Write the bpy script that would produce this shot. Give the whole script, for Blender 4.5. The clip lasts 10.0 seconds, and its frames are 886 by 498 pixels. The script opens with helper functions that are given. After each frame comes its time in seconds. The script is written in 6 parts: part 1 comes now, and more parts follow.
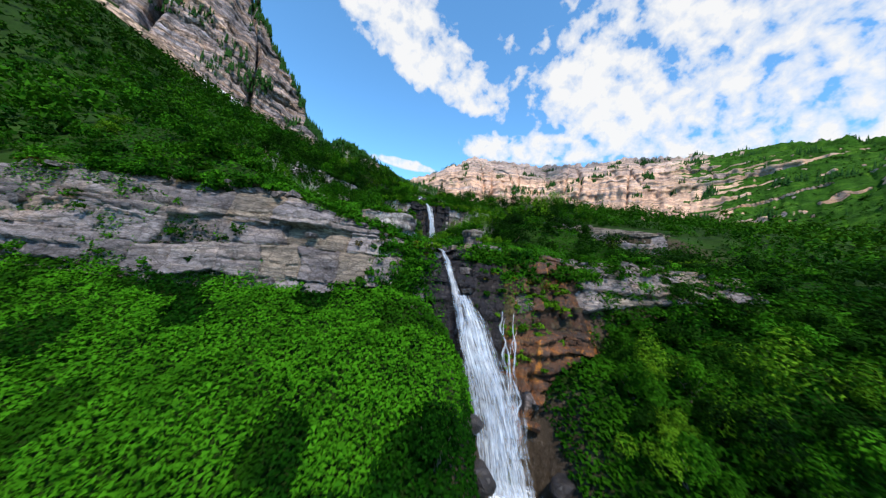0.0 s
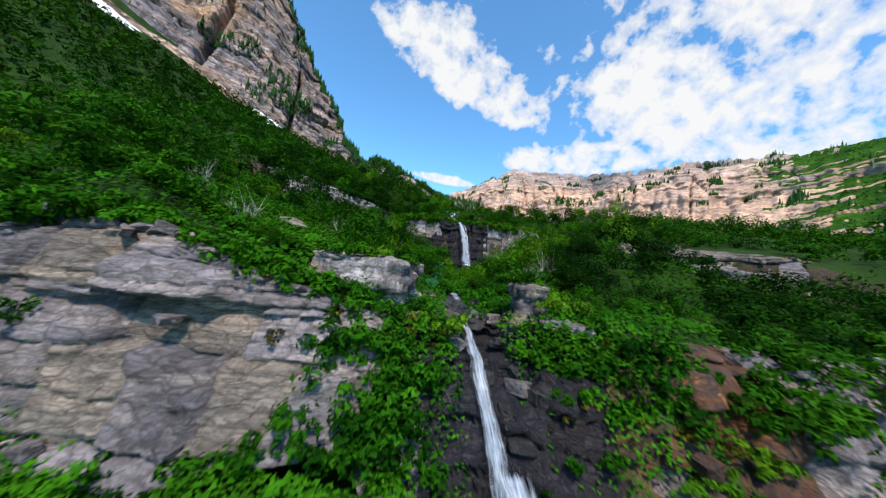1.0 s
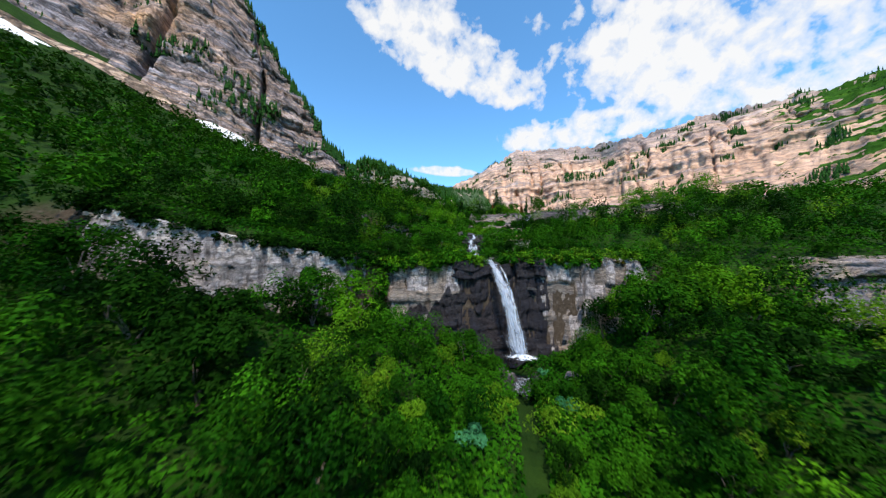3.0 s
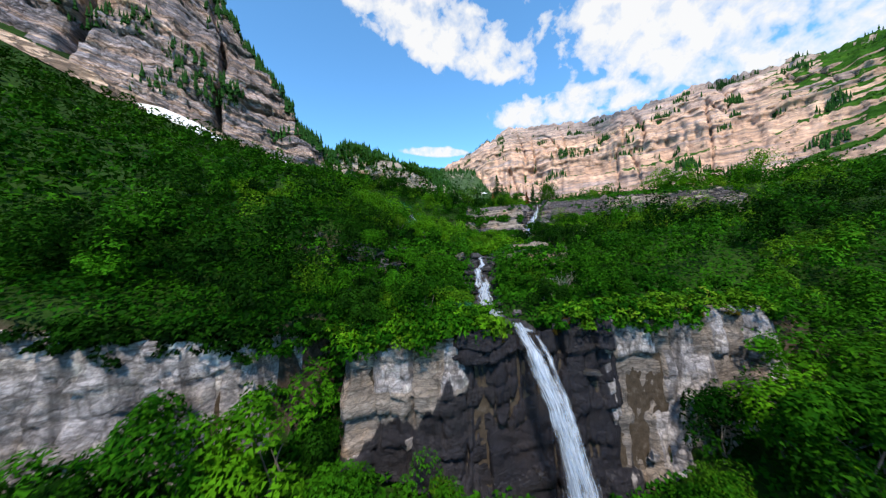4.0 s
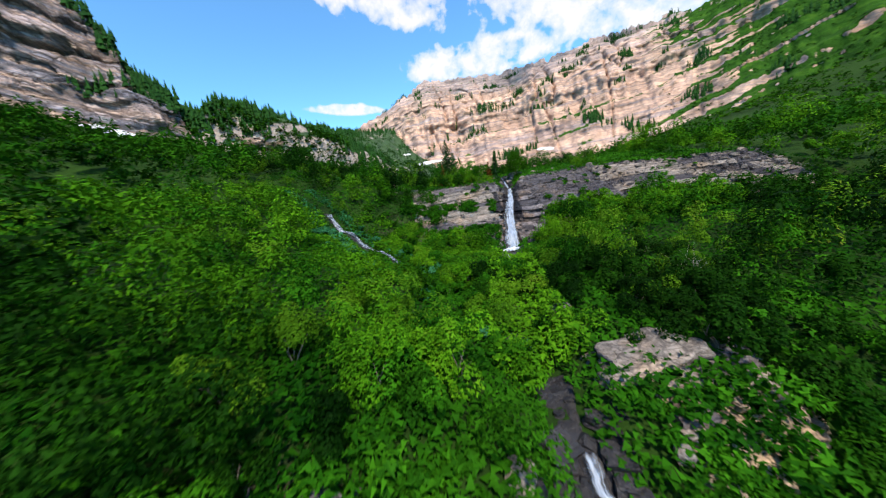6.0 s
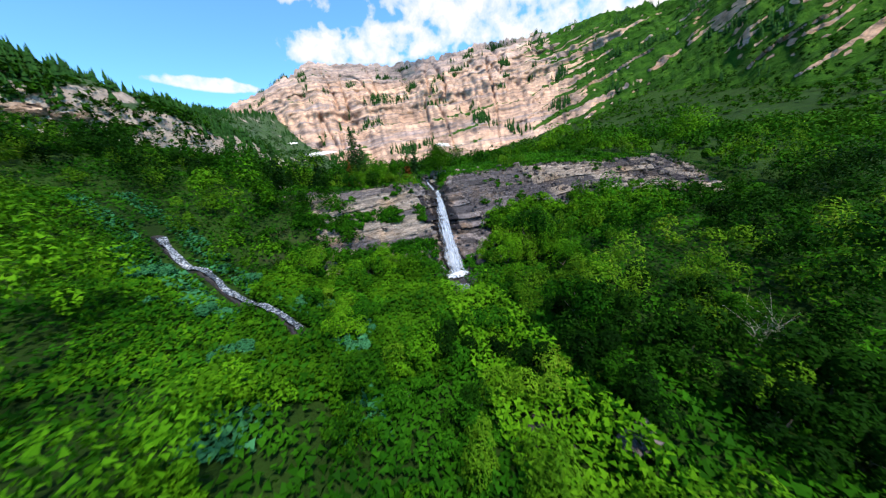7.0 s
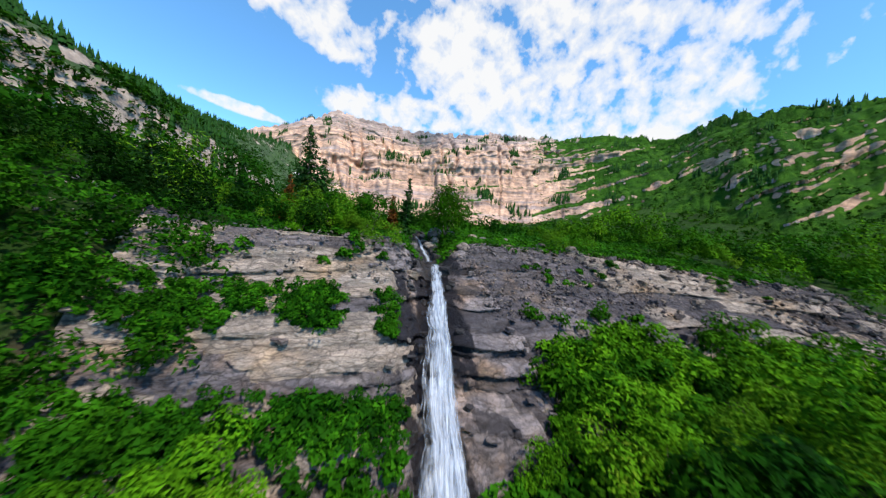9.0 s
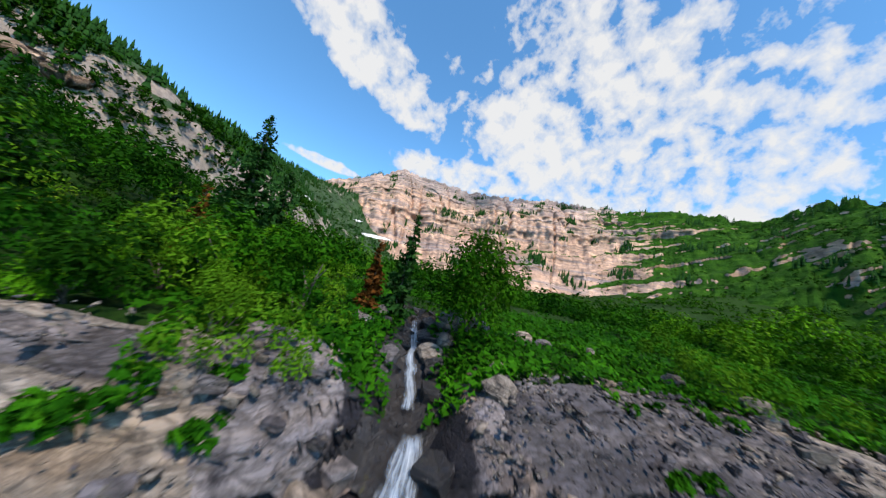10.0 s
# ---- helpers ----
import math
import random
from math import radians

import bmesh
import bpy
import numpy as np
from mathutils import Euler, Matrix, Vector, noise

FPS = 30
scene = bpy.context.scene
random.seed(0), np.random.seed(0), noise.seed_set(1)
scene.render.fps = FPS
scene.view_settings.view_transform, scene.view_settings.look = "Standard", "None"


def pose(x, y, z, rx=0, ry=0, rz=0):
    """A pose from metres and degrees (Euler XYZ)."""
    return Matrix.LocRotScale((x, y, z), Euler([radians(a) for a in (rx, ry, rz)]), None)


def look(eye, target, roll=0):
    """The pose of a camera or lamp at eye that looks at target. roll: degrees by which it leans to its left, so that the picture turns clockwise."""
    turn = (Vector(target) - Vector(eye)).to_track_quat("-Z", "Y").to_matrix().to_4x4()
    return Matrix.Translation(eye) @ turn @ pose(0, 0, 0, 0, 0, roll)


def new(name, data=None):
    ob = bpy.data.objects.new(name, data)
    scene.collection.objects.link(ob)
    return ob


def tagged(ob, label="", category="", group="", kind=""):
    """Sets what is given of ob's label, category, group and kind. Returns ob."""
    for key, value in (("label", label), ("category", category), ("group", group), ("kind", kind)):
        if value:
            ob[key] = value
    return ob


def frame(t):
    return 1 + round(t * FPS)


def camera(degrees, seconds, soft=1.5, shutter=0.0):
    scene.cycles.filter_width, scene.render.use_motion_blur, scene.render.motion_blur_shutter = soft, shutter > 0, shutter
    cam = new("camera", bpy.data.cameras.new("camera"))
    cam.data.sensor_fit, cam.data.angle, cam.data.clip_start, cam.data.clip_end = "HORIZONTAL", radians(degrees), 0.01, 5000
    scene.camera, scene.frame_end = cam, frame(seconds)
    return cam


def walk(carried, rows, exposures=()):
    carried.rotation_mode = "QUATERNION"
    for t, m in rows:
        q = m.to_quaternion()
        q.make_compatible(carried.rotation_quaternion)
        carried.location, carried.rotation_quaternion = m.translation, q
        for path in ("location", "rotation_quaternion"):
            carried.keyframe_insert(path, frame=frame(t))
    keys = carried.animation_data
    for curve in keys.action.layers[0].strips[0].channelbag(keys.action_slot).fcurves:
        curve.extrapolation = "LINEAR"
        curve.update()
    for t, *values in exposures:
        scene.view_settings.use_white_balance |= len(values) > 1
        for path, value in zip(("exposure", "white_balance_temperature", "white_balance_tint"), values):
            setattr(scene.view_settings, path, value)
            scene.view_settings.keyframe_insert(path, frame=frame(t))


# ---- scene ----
cam = camera(112.80, 10.0, soft=1.25, shutter=0.18)
PATH = [
    (0, (0.000, 0.000, 0.000), (-0.086, 9.992, 0.400), 6.32),
    (0.5, (0.333, 5.829, 1.487), (-0.523, 15.778, 2.027), 6.72),
    (1, (0.206, 11.696, 3.113), (-1.281, 21.559, 3.831), 6.40),
    (1.5, (-0.521, 17.630, 4.934), (-2.352, 27.423, 5.800), 4.82),
    (2, (-1.635, 23.554, 6.978), (-3.580, 33.323, 7.866), 2.84),
    (2.5, (-3.039, 29.358, 9.306), (-4.954, 39.144, 10.056), 0.74),
    (2.7, (-3.648, 31.645, 10.255), (-5.530, 41.446, 10.875), -0.16),
    (3.8, (-5.679, 44.882, 15.668), (-7.413, 54.730, 15.655), -2.91),
    (4, (-6.185, 46.905, 16.413), (-7.867, 56.761, 16.244), -3.55),
    (4.5, (-7.480, 51.698, 18.175), (-8.975, 61.568, 17.592), -5.13),
    (5, (-8.597, 56.417, 19.827), (-9.783, 66.293, 18.796), -6.61),
    (5.5, (-9.584, 61.017, 21.260), (-10.191, 70.899, 19.857), -8.00),
    (5.7, (-9.948, 62.885, 21.735), (-10.209, 72.764, 20.207), -8.42),
    (6.8, (-11.165, 73.856, 23.632), (-8.049, 83.096, 21.416), -9.17),
    (7, (-11.052, 75.621, 23.888), (-7.423, 84.632, 21.517), -8.62),
    (7.5, (-10.327, 79.808, 24.246), (-5.833, 88.369, 21.698), -6.57),
    (8, (-9.008, 83.986, 24.245), (-4.149, 92.429, 21.984), -4.09),
    (8.5, (-7.066, 88.374, 24.020), (-2.273, 97.030, 22.575), -0.33),
    (9, (-4.434, 93.080, 23.928), (-0.142, 102.107, 23.619), 4.77),
    (9.5, (-1.424, 98.244, 24.427), (2.023, 107.606, 25.111), 9.84),
    (10, (1.363, 103.695, 25.715), (3.896, 113.273, 27.068), 12.46),
]
walk(cam, [(t, look(eye, target, roll)) for t, eye, target, roll in PATH], [(0, 1.62), (5, 1.68), (7, 1.78), (8.3, 1.80), (9.3, 1.55), (10, 1.48)])
# ---- end of path ----

# ---- world, sun and exposure ----
world = bpy.data.worlds.new("world")
scene.world = world
world.use_nodes = True
wn = world.node_tree
sky = wn.nodes.new("ShaderNodeTexSky")
sky.sky_type = "NISHITA"
sky.sun_disc = False
SUN_EL, SUN_AZ = radians(58), radians(166)
sky.sun_elevation, sky.sun_rotation = SUN_EL, SUN_AZ
sky.altitude, sky.air_density, sky.dust_density, sky.ozone_density = 2300, 1.0, 0.8, 2.0
tint = wn.nodes.new("ShaderNodeMix")
tint.data_type, tint.blend_type = "RGBA", "MULTIPLY"
tint.inputs[0].default_value, tint.inputs[7].default_value = 1.0, (0.64, 1.04, 1.14, 1)
wn.links.new(sky.outputs[0], tint.inputs[6])
wn.links.new(tint.outputs[2], wn.nodes["Background"].inputs[0])
wn.nodes["Background"].inputs[1].default_value = 0.10
sun = new("sun", bpy.data.lights.new("sun", "SUN"))
sun.data.energy, sun.data.angle, sun.data.color = 2.0, radians(6), (1.0, 0.90, 0.78)
sun.matrix_world = look((0, 0, 300), (-300 * math.sin(SUN_AZ) * math.cos(SUN_EL), -300 * math.cos(SUN_AZ) * math.cos(SUN_EL), 300 - 300 * math.sin(SUN_EL)))


# ---- node helpers ----
def material(name):
    m = bpy.data.materials.new(name)
    m.use_nodes = True
    nt = m.node_tree
    for n in list(nt.nodes):
        nt.nodes.remove(n)
    return m, nt


def node(nt, kind, **inputs):
    n = nt.nodes.new(kind)
    for k, v in inputs.items():
        sock = n.inputs[int(k[1:])] if k[0] == "i" and k[1:].isdigit() else n.inputs[k.replace("_", " ")]
        if isinstance(v, bpy.types.NodeSocket):
            nt.links.new(v, sock)
        else:
            sock.default_value = v
    return n


def noise_tex(nt, vec, scale, detail=5.0, rough=0.6, distort=0.0):
    return node(nt, "ShaderNodeTexNoise", Vector=vec, Scale=scale, Detail=detail, Roughness=rough, Distortion=distort).outputs[0]


def ramp(nt, fac, *stops):
    r = node(nt, "ShaderNodeValToRGB", Fac=fac)
    e = r.color_ramp.elements
    while len(e) < len(stops):
        e.new(0.5)
    for k, (p, c) in enumerate(stops):
        e[k].position = p
        e[k].color = (*c, 1) if len(c) == 3 else c
    return r.outputs[0]


def mixc(nt, fac, a, b, blend="MIX"):
    n = nt.nodes.new("ShaderNodeMix")
    n.data_type, n.blend_type = "RGBA", blend
    for s, v in ((n.inputs[0], fac), (n.inputs[6], a), (n.inputs[7], b)):
        if isinstance(v, bpy.types.NodeSocket):
            nt.links.new(v, s)
        else:
            s.default_value = (*v, 1) if isinstance(v, tuple) and len(v) == 3 else v
    return n.outputs[2]


def math_n(nt, op, a, b=0.0, clamp=False):
    n = nt.nodes.new("ShaderNodeMath")
    n.operation, n.use_clamp = op, clamp
    for s, v in ((n.inputs[0], a), (n.inputs[1], b)):
        if isinstance(v, bpy.types.NodeSocket):
            nt.links.new(v, s)
        else:
            s.default_value = v
    return n.outputs[0]


def scaled(nt, vec, x, y, z):
    return node(nt, "ShaderNodeMapping", Vector=vec, Scale=(x, y, z)).outputs[0]


def finish(m, nt, shader):
    out = nt.nodes.new("ShaderNodeOutputMaterial")
    nt.links.new(shader, out.inputs[0])
    return m


def position(nt):
    return nt.nodes.new("ShaderNodeNewGeometry").outputs["Position"]


# ---- materials ----
def foliage_material(name, dark, mid, light, dry=None, gloss=0.6, patch=0.12):
    """Leaves: hue varies leaf by leaf and, more slowly, from patch to patch."""
    m, nt = material(name)
    geo = nt.nodes.new("ShaderNodeNewGeometry")
    isl, pos = geo.outputs["Random Per Island"], geo.outputs["Position"]
    tone = nt.nodes.new("ShaderNodeAttribute")
    tone.attribute_name = "tone"
    plant_tone = math_n(nt, "FRACT", math_n(nt, "ADD", tone.outputs["Fac"], nt.nodes.new("ShaderNodeObjectInfo").outputs["Random"]))
    leaf = ramp(nt, math_n(nt, "ADD", math_n(nt, "MULTIPLY", isl, 0.36), math_n(nt, "MULTIPLY", plant_tone, 0.64)), (0.1, dark), (0.48, mid), (0.88, light), (0.97, dry or light))
    broad = noise_tex(nt, pos, patch, 3.0)
    col = mixc(nt, ramp(nt, broad, (0.42, (0, 0, 0)), (0.62, (1, 1, 1))), leaf, mixc(nt, 0.5, leaf, light), "MIX")
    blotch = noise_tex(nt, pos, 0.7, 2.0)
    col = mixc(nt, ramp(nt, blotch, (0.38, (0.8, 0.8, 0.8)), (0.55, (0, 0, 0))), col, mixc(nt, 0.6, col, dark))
    b = node(nt, "ShaderNodeBsdfPrincipled", Base_Color=col, Roughness=gloss)
    b.inputs["Specular IOR Level"].default_value = 0.015
    t = node(nt, "ShaderNodeBsdfTranslucent", Color=mixc(nt, 0.5, col, light))
    mix = node(nt, "ShaderNodeMixShader", Fac=0.16)
    nt.links.new(b.outputs[0], mix.inputs[1])
    nt.links.new(t.outputs[0], mix.inputs[2])
    return finish(m, nt, mix.outputs[0])


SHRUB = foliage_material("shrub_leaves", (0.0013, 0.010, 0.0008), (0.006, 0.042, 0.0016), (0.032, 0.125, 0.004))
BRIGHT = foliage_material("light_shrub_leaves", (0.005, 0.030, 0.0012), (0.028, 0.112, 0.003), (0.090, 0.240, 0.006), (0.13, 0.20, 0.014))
# Darkest leaves: the shade of hollows is put into this colour.
DARK_SHADED = foliage_material("dark_shaded_leaves", (0.0006, 0.005, 0.0006), (0.003, 0.017, 0.001), (0.013, 0.054, 0.003))
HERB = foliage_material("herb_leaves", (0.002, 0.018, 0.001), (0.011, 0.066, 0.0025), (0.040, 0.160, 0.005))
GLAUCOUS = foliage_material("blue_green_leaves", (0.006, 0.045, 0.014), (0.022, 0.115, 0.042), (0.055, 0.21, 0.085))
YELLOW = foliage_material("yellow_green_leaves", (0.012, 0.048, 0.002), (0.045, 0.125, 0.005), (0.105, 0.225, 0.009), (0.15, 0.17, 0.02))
NEEDLES = foliage_material("conifer_needles", (0.008, 0.03, 0.008), (0.016, 0.055, 0.012), (0.03, 0.09, 0.016), patch=0.3)
# Far slopes: dimness put into the first leaf colour, the second kept lighter.
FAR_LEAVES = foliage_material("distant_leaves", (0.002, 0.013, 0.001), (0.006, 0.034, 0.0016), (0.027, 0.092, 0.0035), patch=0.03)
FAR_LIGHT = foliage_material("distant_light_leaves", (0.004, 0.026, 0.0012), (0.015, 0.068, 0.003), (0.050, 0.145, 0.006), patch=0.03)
MOSS = foliage_material("rusty_moss", (0.020, 0.014, 0.004), (0.075, 0.045, 0.008), (0.10, 0.12, 0.012), (0.20, 0.085, 0.015))
RUST = foliage_material("rust_needles", (0.05, 0.022, 0.006), (0.12, 0.045, 0.010), (0.22, 0.09, 0.02))


def fractures(nt, vec, scale, flat):
    """Broken pieces, longer than high: a number for each piece, and the dark splits between them."""
    bent = node(nt, "ShaderNodeVectorMath", i0=scaled(nt, vec, scale, scale, scale * flat), i1=node(nt, "ShaderNodeTexNoise", Vector=vec, Scale=2.0 * scale, Detail=3.0).outputs["Color"])
    piece = node(nt, "ShaderNodeTexVoronoi", Vector=bent.outputs[0], Scale=1.0, Randomness=0.85)
    rim = node(nt, "ShaderNodeTexVoronoi", Vector=bent.outputs[0], Scale=1.0, Randomness=0.85)
    rim.feature = "DISTANCE_TO_EDGE"
    number = node(nt, "ShaderNodeSeparateColor", Color=piece.outputs["Color"]).outputs[0]
    return number, ramp(nt, rim.outputs["Distance"], (0.0, (1, 1, 1)), (0.03, (0.8, 0.8, 0.8)), (0.085, (0, 0, 0)))


def rock_material(name, tones, stain, band=0.9, rough=0.85, wet=0.0, lichen=0.35, scale=1.0, bump=0.5, dip=(0.0, 0.0), cloudy=0.75, drip=0.0, flat=2.8, runs=((0.055, 0.05, 0.052), (0.55, 0.5, 0.45))):
    """Bedded limestone: bands along z, blotches, rust and lichen stains, fine cracks."""
    m, nt = material(name)
    pos = position(nt)
    rnd = nt.nodes.new("ShaderNodeObjectInfo").outputs["Random"]
    warp = noise_tex(nt, pos, 0.25 * scale, 4.0)
    sp = node(nt, "ShaderNodeSeparateXYZ", Vector=pos)
    lift = node(nt, "ShaderNodeVectorMath", i0=pos, i1=(dip[0], dip[1], 1.0))
    lift.operation = "DOT_PRODUCT"
    bedded = node(nt, "ShaderNodeCombineXYZ", X=sp.outputs[0], Y=sp.outputs[1], Z=lift.outputs["Value"]).outputs[0]
    strata = noise_tex(nt, scaled(nt, bedded, 0.10 * scale, 0.10 * scale, 1.7 * scale * band), 1.0, 5.0, 0.65, 0.8)
    blot = noise_tex(nt, pos, 0.9 * scale, 8.0, 0.68, 0.4)
    fine = noise_tex(nt, pos, 7.0 * scale, 6.0, 0.7)
    base = ramp(nt, strata, (0.3, tones[0]), (0.47, tones[1]), (0.6, tones[2]), (0.75, tones[3]))
    base = mixc(nt, ramp(nt, blot, (0.4, (0, 0, 0)), (0.62, (cloudy, cloudy, cloudy))), base, tones[1])
    base = mixc(nt, math_n(nt, "MULTIPLY", rnd, 0.5), base, tones[3])
    base = mixc(nt, ramp(nt, warp, (0.55, (0, 0, 0)), (0.72, (0.7, 0.7, 0.7))), base, stain)
    base = mixc(nt, ramp(nt, noise_tex(nt, pos, 1.7 * scale, 7.0, 0.75), (0.6, (0, 0, 0)), (0.68, (lichen, lichen, lichen))), base, (0.16, 0.15, 0.03))
    crack = ramp(nt, noise_tex(nt, scaled(nt, bedded, 0.8, 0.8, 3.0), 1.3 * scale, 9.0, 0.75, 1.2), (0.44, (0, 0, 0)), (0.485, (1, 1, 1)), (0.52, (0, 0, 0)))
    base = mixc(nt, math_n(nt, "MULTIPLY", crack, 0.5), base, (0.035, 0.03, 0.027))
    seam = ramp(nt, noise_tex(nt, scaled(nt, bedded, 0.16 * scale, 0.16 * scale, 2.6 * scale * band), 1.0, 4.0, 0.6, 0.4), (0.455, (0, 0, 0)), (0.485, (1, 1, 1)), (0.515, (0, 0, 0)))
    base = mixc(nt, math_n(nt, "MULTIPLY", seam, 0.4), base, (0.04, 0.034, 0.03))
    if drip:
        run_down = ramp(nt, noise_tex(nt, scaled(nt, pos, 1.1, 1.1, 0.09), 1.0, 5.0, 0.65, 0.3), (0.5, (0, 0, 0)), (0.6, (drip, drip, drip)))
        base = mixc(nt, run_down, base, runs[0])
        pale = ramp(nt, noise_tex(nt, scaled(nt, pos, 1.6, 1.6, 0.12), 1.0, 5.0, 0.65, 0.3), (0.6, (0, 0, 0)), (0.7, (drip, drip, drip)))
        base = mixc(nt, pale, base, runs[1])
    base = mixc(nt, math_n(nt, "MULTIPLY", fine, 0.45), base, mixc(nt, 0.5, base, (0.06, 0.055, 0.05)))
    block = nt.nodes.new("ShaderNodeAttribute")
    block.attribute_name = "tone"
    chip, split = fractures(nt, bedded, 0.8 * scale, flat)
    chip2, split2 = fractures(nt, bedded, 2.4 * scale, 0.8 * flat)
    base = mixc(nt, math_n(nt, "MULTIPLY", split, 0.5), base, (0.03, 0.026, 0.025))
    base = mixc(nt, math_n(nt, "MULTIPLY", split2, 0.32), base, (0.04, 0.034, 0.032))
    chips = math_n(nt, "ADD", math_n(nt, "MULTIPLY", chip, 0.34), math_n(nt, "MULTIPLY", chip2, 0.26))
    shade = math_n(nt, "ADD", math_n(nt, "MULTIPLY", block.outputs["Fac"], 0.8), math_n(nt, "ADD", chips, 0.76))
    base = mixc(nt, 1.0, base, node(nt, "ShaderNodeCombineXYZ", X=shade, Y=shade, Z=shade).outputs[0], "MULTIPLY")
    rough_out = rough - 0.42 * wet
    if not wet:
        soaked = nt.nodes.new("ShaderNodeAttribute")
        soaked.attribute_name = "wet"
        ragged = noise_tex(nt, scaled(nt, pos, 1.3, 1.3, 0.35), 1.0, 6.0, 0.7)
        wm = ramp(nt, math_n(nt, "ADD", soaked.outputs["Fac"], math_n(nt, "MULTIPLY", math_n(nt, "SUBTRACT", ragged, 0.5), 0.9)), (0.42, (0, 0, 0)), (0.58, (1, 1, 1)))
        base = mixc(nt, wm, base, mixc(nt, 0.45, mixc(nt, 1.0, base, (0.10, 0.10, 0.115), "MULTIPLY"), (0.020, 0.020, 0.026)))
        rough_out = math_n(nt, "SUBTRACT", rough, math_n(nt, "MULTIPLY", wm, 0.4))
    h = math_n(nt, "ADD", math_n(nt, "MULTIPLY", fine, 0.35), math_n(nt, "SUBTRACT", blot, math_n(nt, "MULTIPLY", crack, 0.4)))
    h = math_n(nt, "ADD", h, math_n(nt, "SUBTRACT", math_n(nt, "MULTIPLY", chips, 1.1), math_n(nt, "MULTIPLY", math_n(nt, "ADD", split, split2), 0.5)))
    bp = node(nt, "ShaderNodeBump", Strength=bump, Distance=0.15 / scale, Height=h)
    b = node(nt, "ShaderNodeBsdfPrincipled", Base_Color=base, Roughness=rough_out, Normal=bp.outputs[0])
    b.inputs["Specular IOR Level"].default_value = 0.12 + 0.16 * wet
    return finish(m, nt, b.outputs[0])


ROCK = rock_material("limestone", [(0.075, 0.07, 0.085), (0.165, 0.146, 0.155), (0.27, 0.222, 0.20), (0.12, 0.112, 0.132)], (0.34, 0.20, 0.10))
PALE = rock_material("pale_limestone", [(0.11, 0.097, 0.092), (0.27, 0.225, 0.188), (0.40, 0.31, 0.24), (0.18, 0.158, 0.148)], (0.42, 0.26, 0.13), lichen=0.2, flat=5.0)
SLATE = rock_material("dark_shale", [(0.034, 0.032, 0.04), (0.072, 0.066, 0.078), (0.14, 0.122, 0.125), (0.055, 0.052, 0.062)], (0.16, 0.11, 0.07), lichen=0.15, flat=4.5)
STREAKED = rock_material("streaked_limestone", [(0.15, 0.145, 0.16), (0.33, 0.30, 0.30), (0.50, 0.43, 0.37), (0.25, 0.235, 0.25)], (0.40, 0.27, 0.15), band=0.6, drip=0.75, flat=1.5)
WET = rock_material("wet_rock", [(0.005, 0.0055, 0.009), (0.014, 0.0145, 0.020), (0.030, 0.029, 0.034), (0.011, 0.0115, 0.016)], (0.026, 0.018, 0.012), wet=0.9, lichen=0.3, drip=0.5, runs=((0.006, 0.006, 0.008), (0.085, 0.078, 0.08)))
RUSTY = rock_material("rust_stained_rock", [(0.014, 0.009, 0.007), (0.095, 0.030, 0.006), (0.36, 0.115, 0.008), (0.030, 0.017, 0.010)], (0.09, 0.12, 0.008), wet=0.6, lichen=0.8, band=0.3, drip=0.8, runs=((0.010, 0.007, 0.006), (0.44, 0.16, 0.012)))
FAR_TAN = rock_material("sunlit_tan_rock", [(0.36, 0.25, 0.19), (0.58, 0.40, 0.28), (0.66, 0.47, 0.34), (0.42, 0.34, 0.30)], (0.50, 0.30, 0.18), scale=0.035, lichen=0.1, bump=0.9)
FAR_GREY = rock_material("banded_cliff_rock", [(0.11, 0.11, 0.15), (0.33, 0.285, 0.295), (0.68, 0.42, 0.26), (0.19, 0.185, 0.225)], (0.68, 0.36, 0.15), scale=0.09, band=2.4, lichen=0.15, bump=0.7, dip=(0.23, 0.2), cloudy=0.35)


def ground_material():
    """Humus, moss and scree: grass green on gentle slopes, earth and broken rock on steep ones."""
    m, nt = material("hillside_ground")
    geo = nt.nodes.new("ShaderNodeNewGeometry")
    pos = geo.outputs["Position"]
    nz = node(nt, "ShaderNodeSeparateXYZ", Vector=geo.outputs["Normal"]).outputs[2]
    big = noise_tex(nt, pos, 0.02, 6.0, 0.65)
    mid = noise_tex(nt, pos, 0.25, 7.0, 0.7)
    fine = noise_tex(nt, pos, 3.0, 8.0, 0.75)
    green = ramp(nt, mid, (0.35, (0.004, 0.011, 0.002)), (0.5, (0.008, 0.026, 0.003)), (0.68, (0.02, 0.05, 0.005)))
    green = mixc(nt, ramp(nt, big, (0.45, (0, 0, 0)), (0.62, (0.4, 0.4, 0.4))), green, (0.03, 0.075, 0.007))
    green = mixc(nt, math_n(nt, "MULTIPLY", fine, 0.6), green, (0.016, 0.04, 0.006))
    earth = ramp(nt, fine, (0.3, (0.022, 0.016, 0.011)), (0.55, (0.055, 0.042, 0.03)), (0.75, (0.12, 0.10, 0.085)))
    steep = ramp(nt, math_n(nt, "ADD", nz, math_n(nt, "MULTIPLY", math_n(nt, "SUBTRACT", mid, 0.5), 0.35)), (0.55, (1, 1, 1)), (0.72, (0, 0, 0)))
    col = mixc(nt, steep, green, earth)
    bp = node(nt, "ShaderNodeBump", Strength=0.8, Distance=0.3, Height=math_n(nt, "ADD", mid, math_n(nt, "MULTIPLY", fine, 0.5)))
    b = node(nt, "ShaderNodeBsdfPrincipled", Base_Color=col, Roughness=0.9, Normal=bp.outputs[0])
    b.inputs["Specular IOR Level"].default_value = 0.08
    return finish(m, nt, b.outputs[0])


GROUND = ground_material()


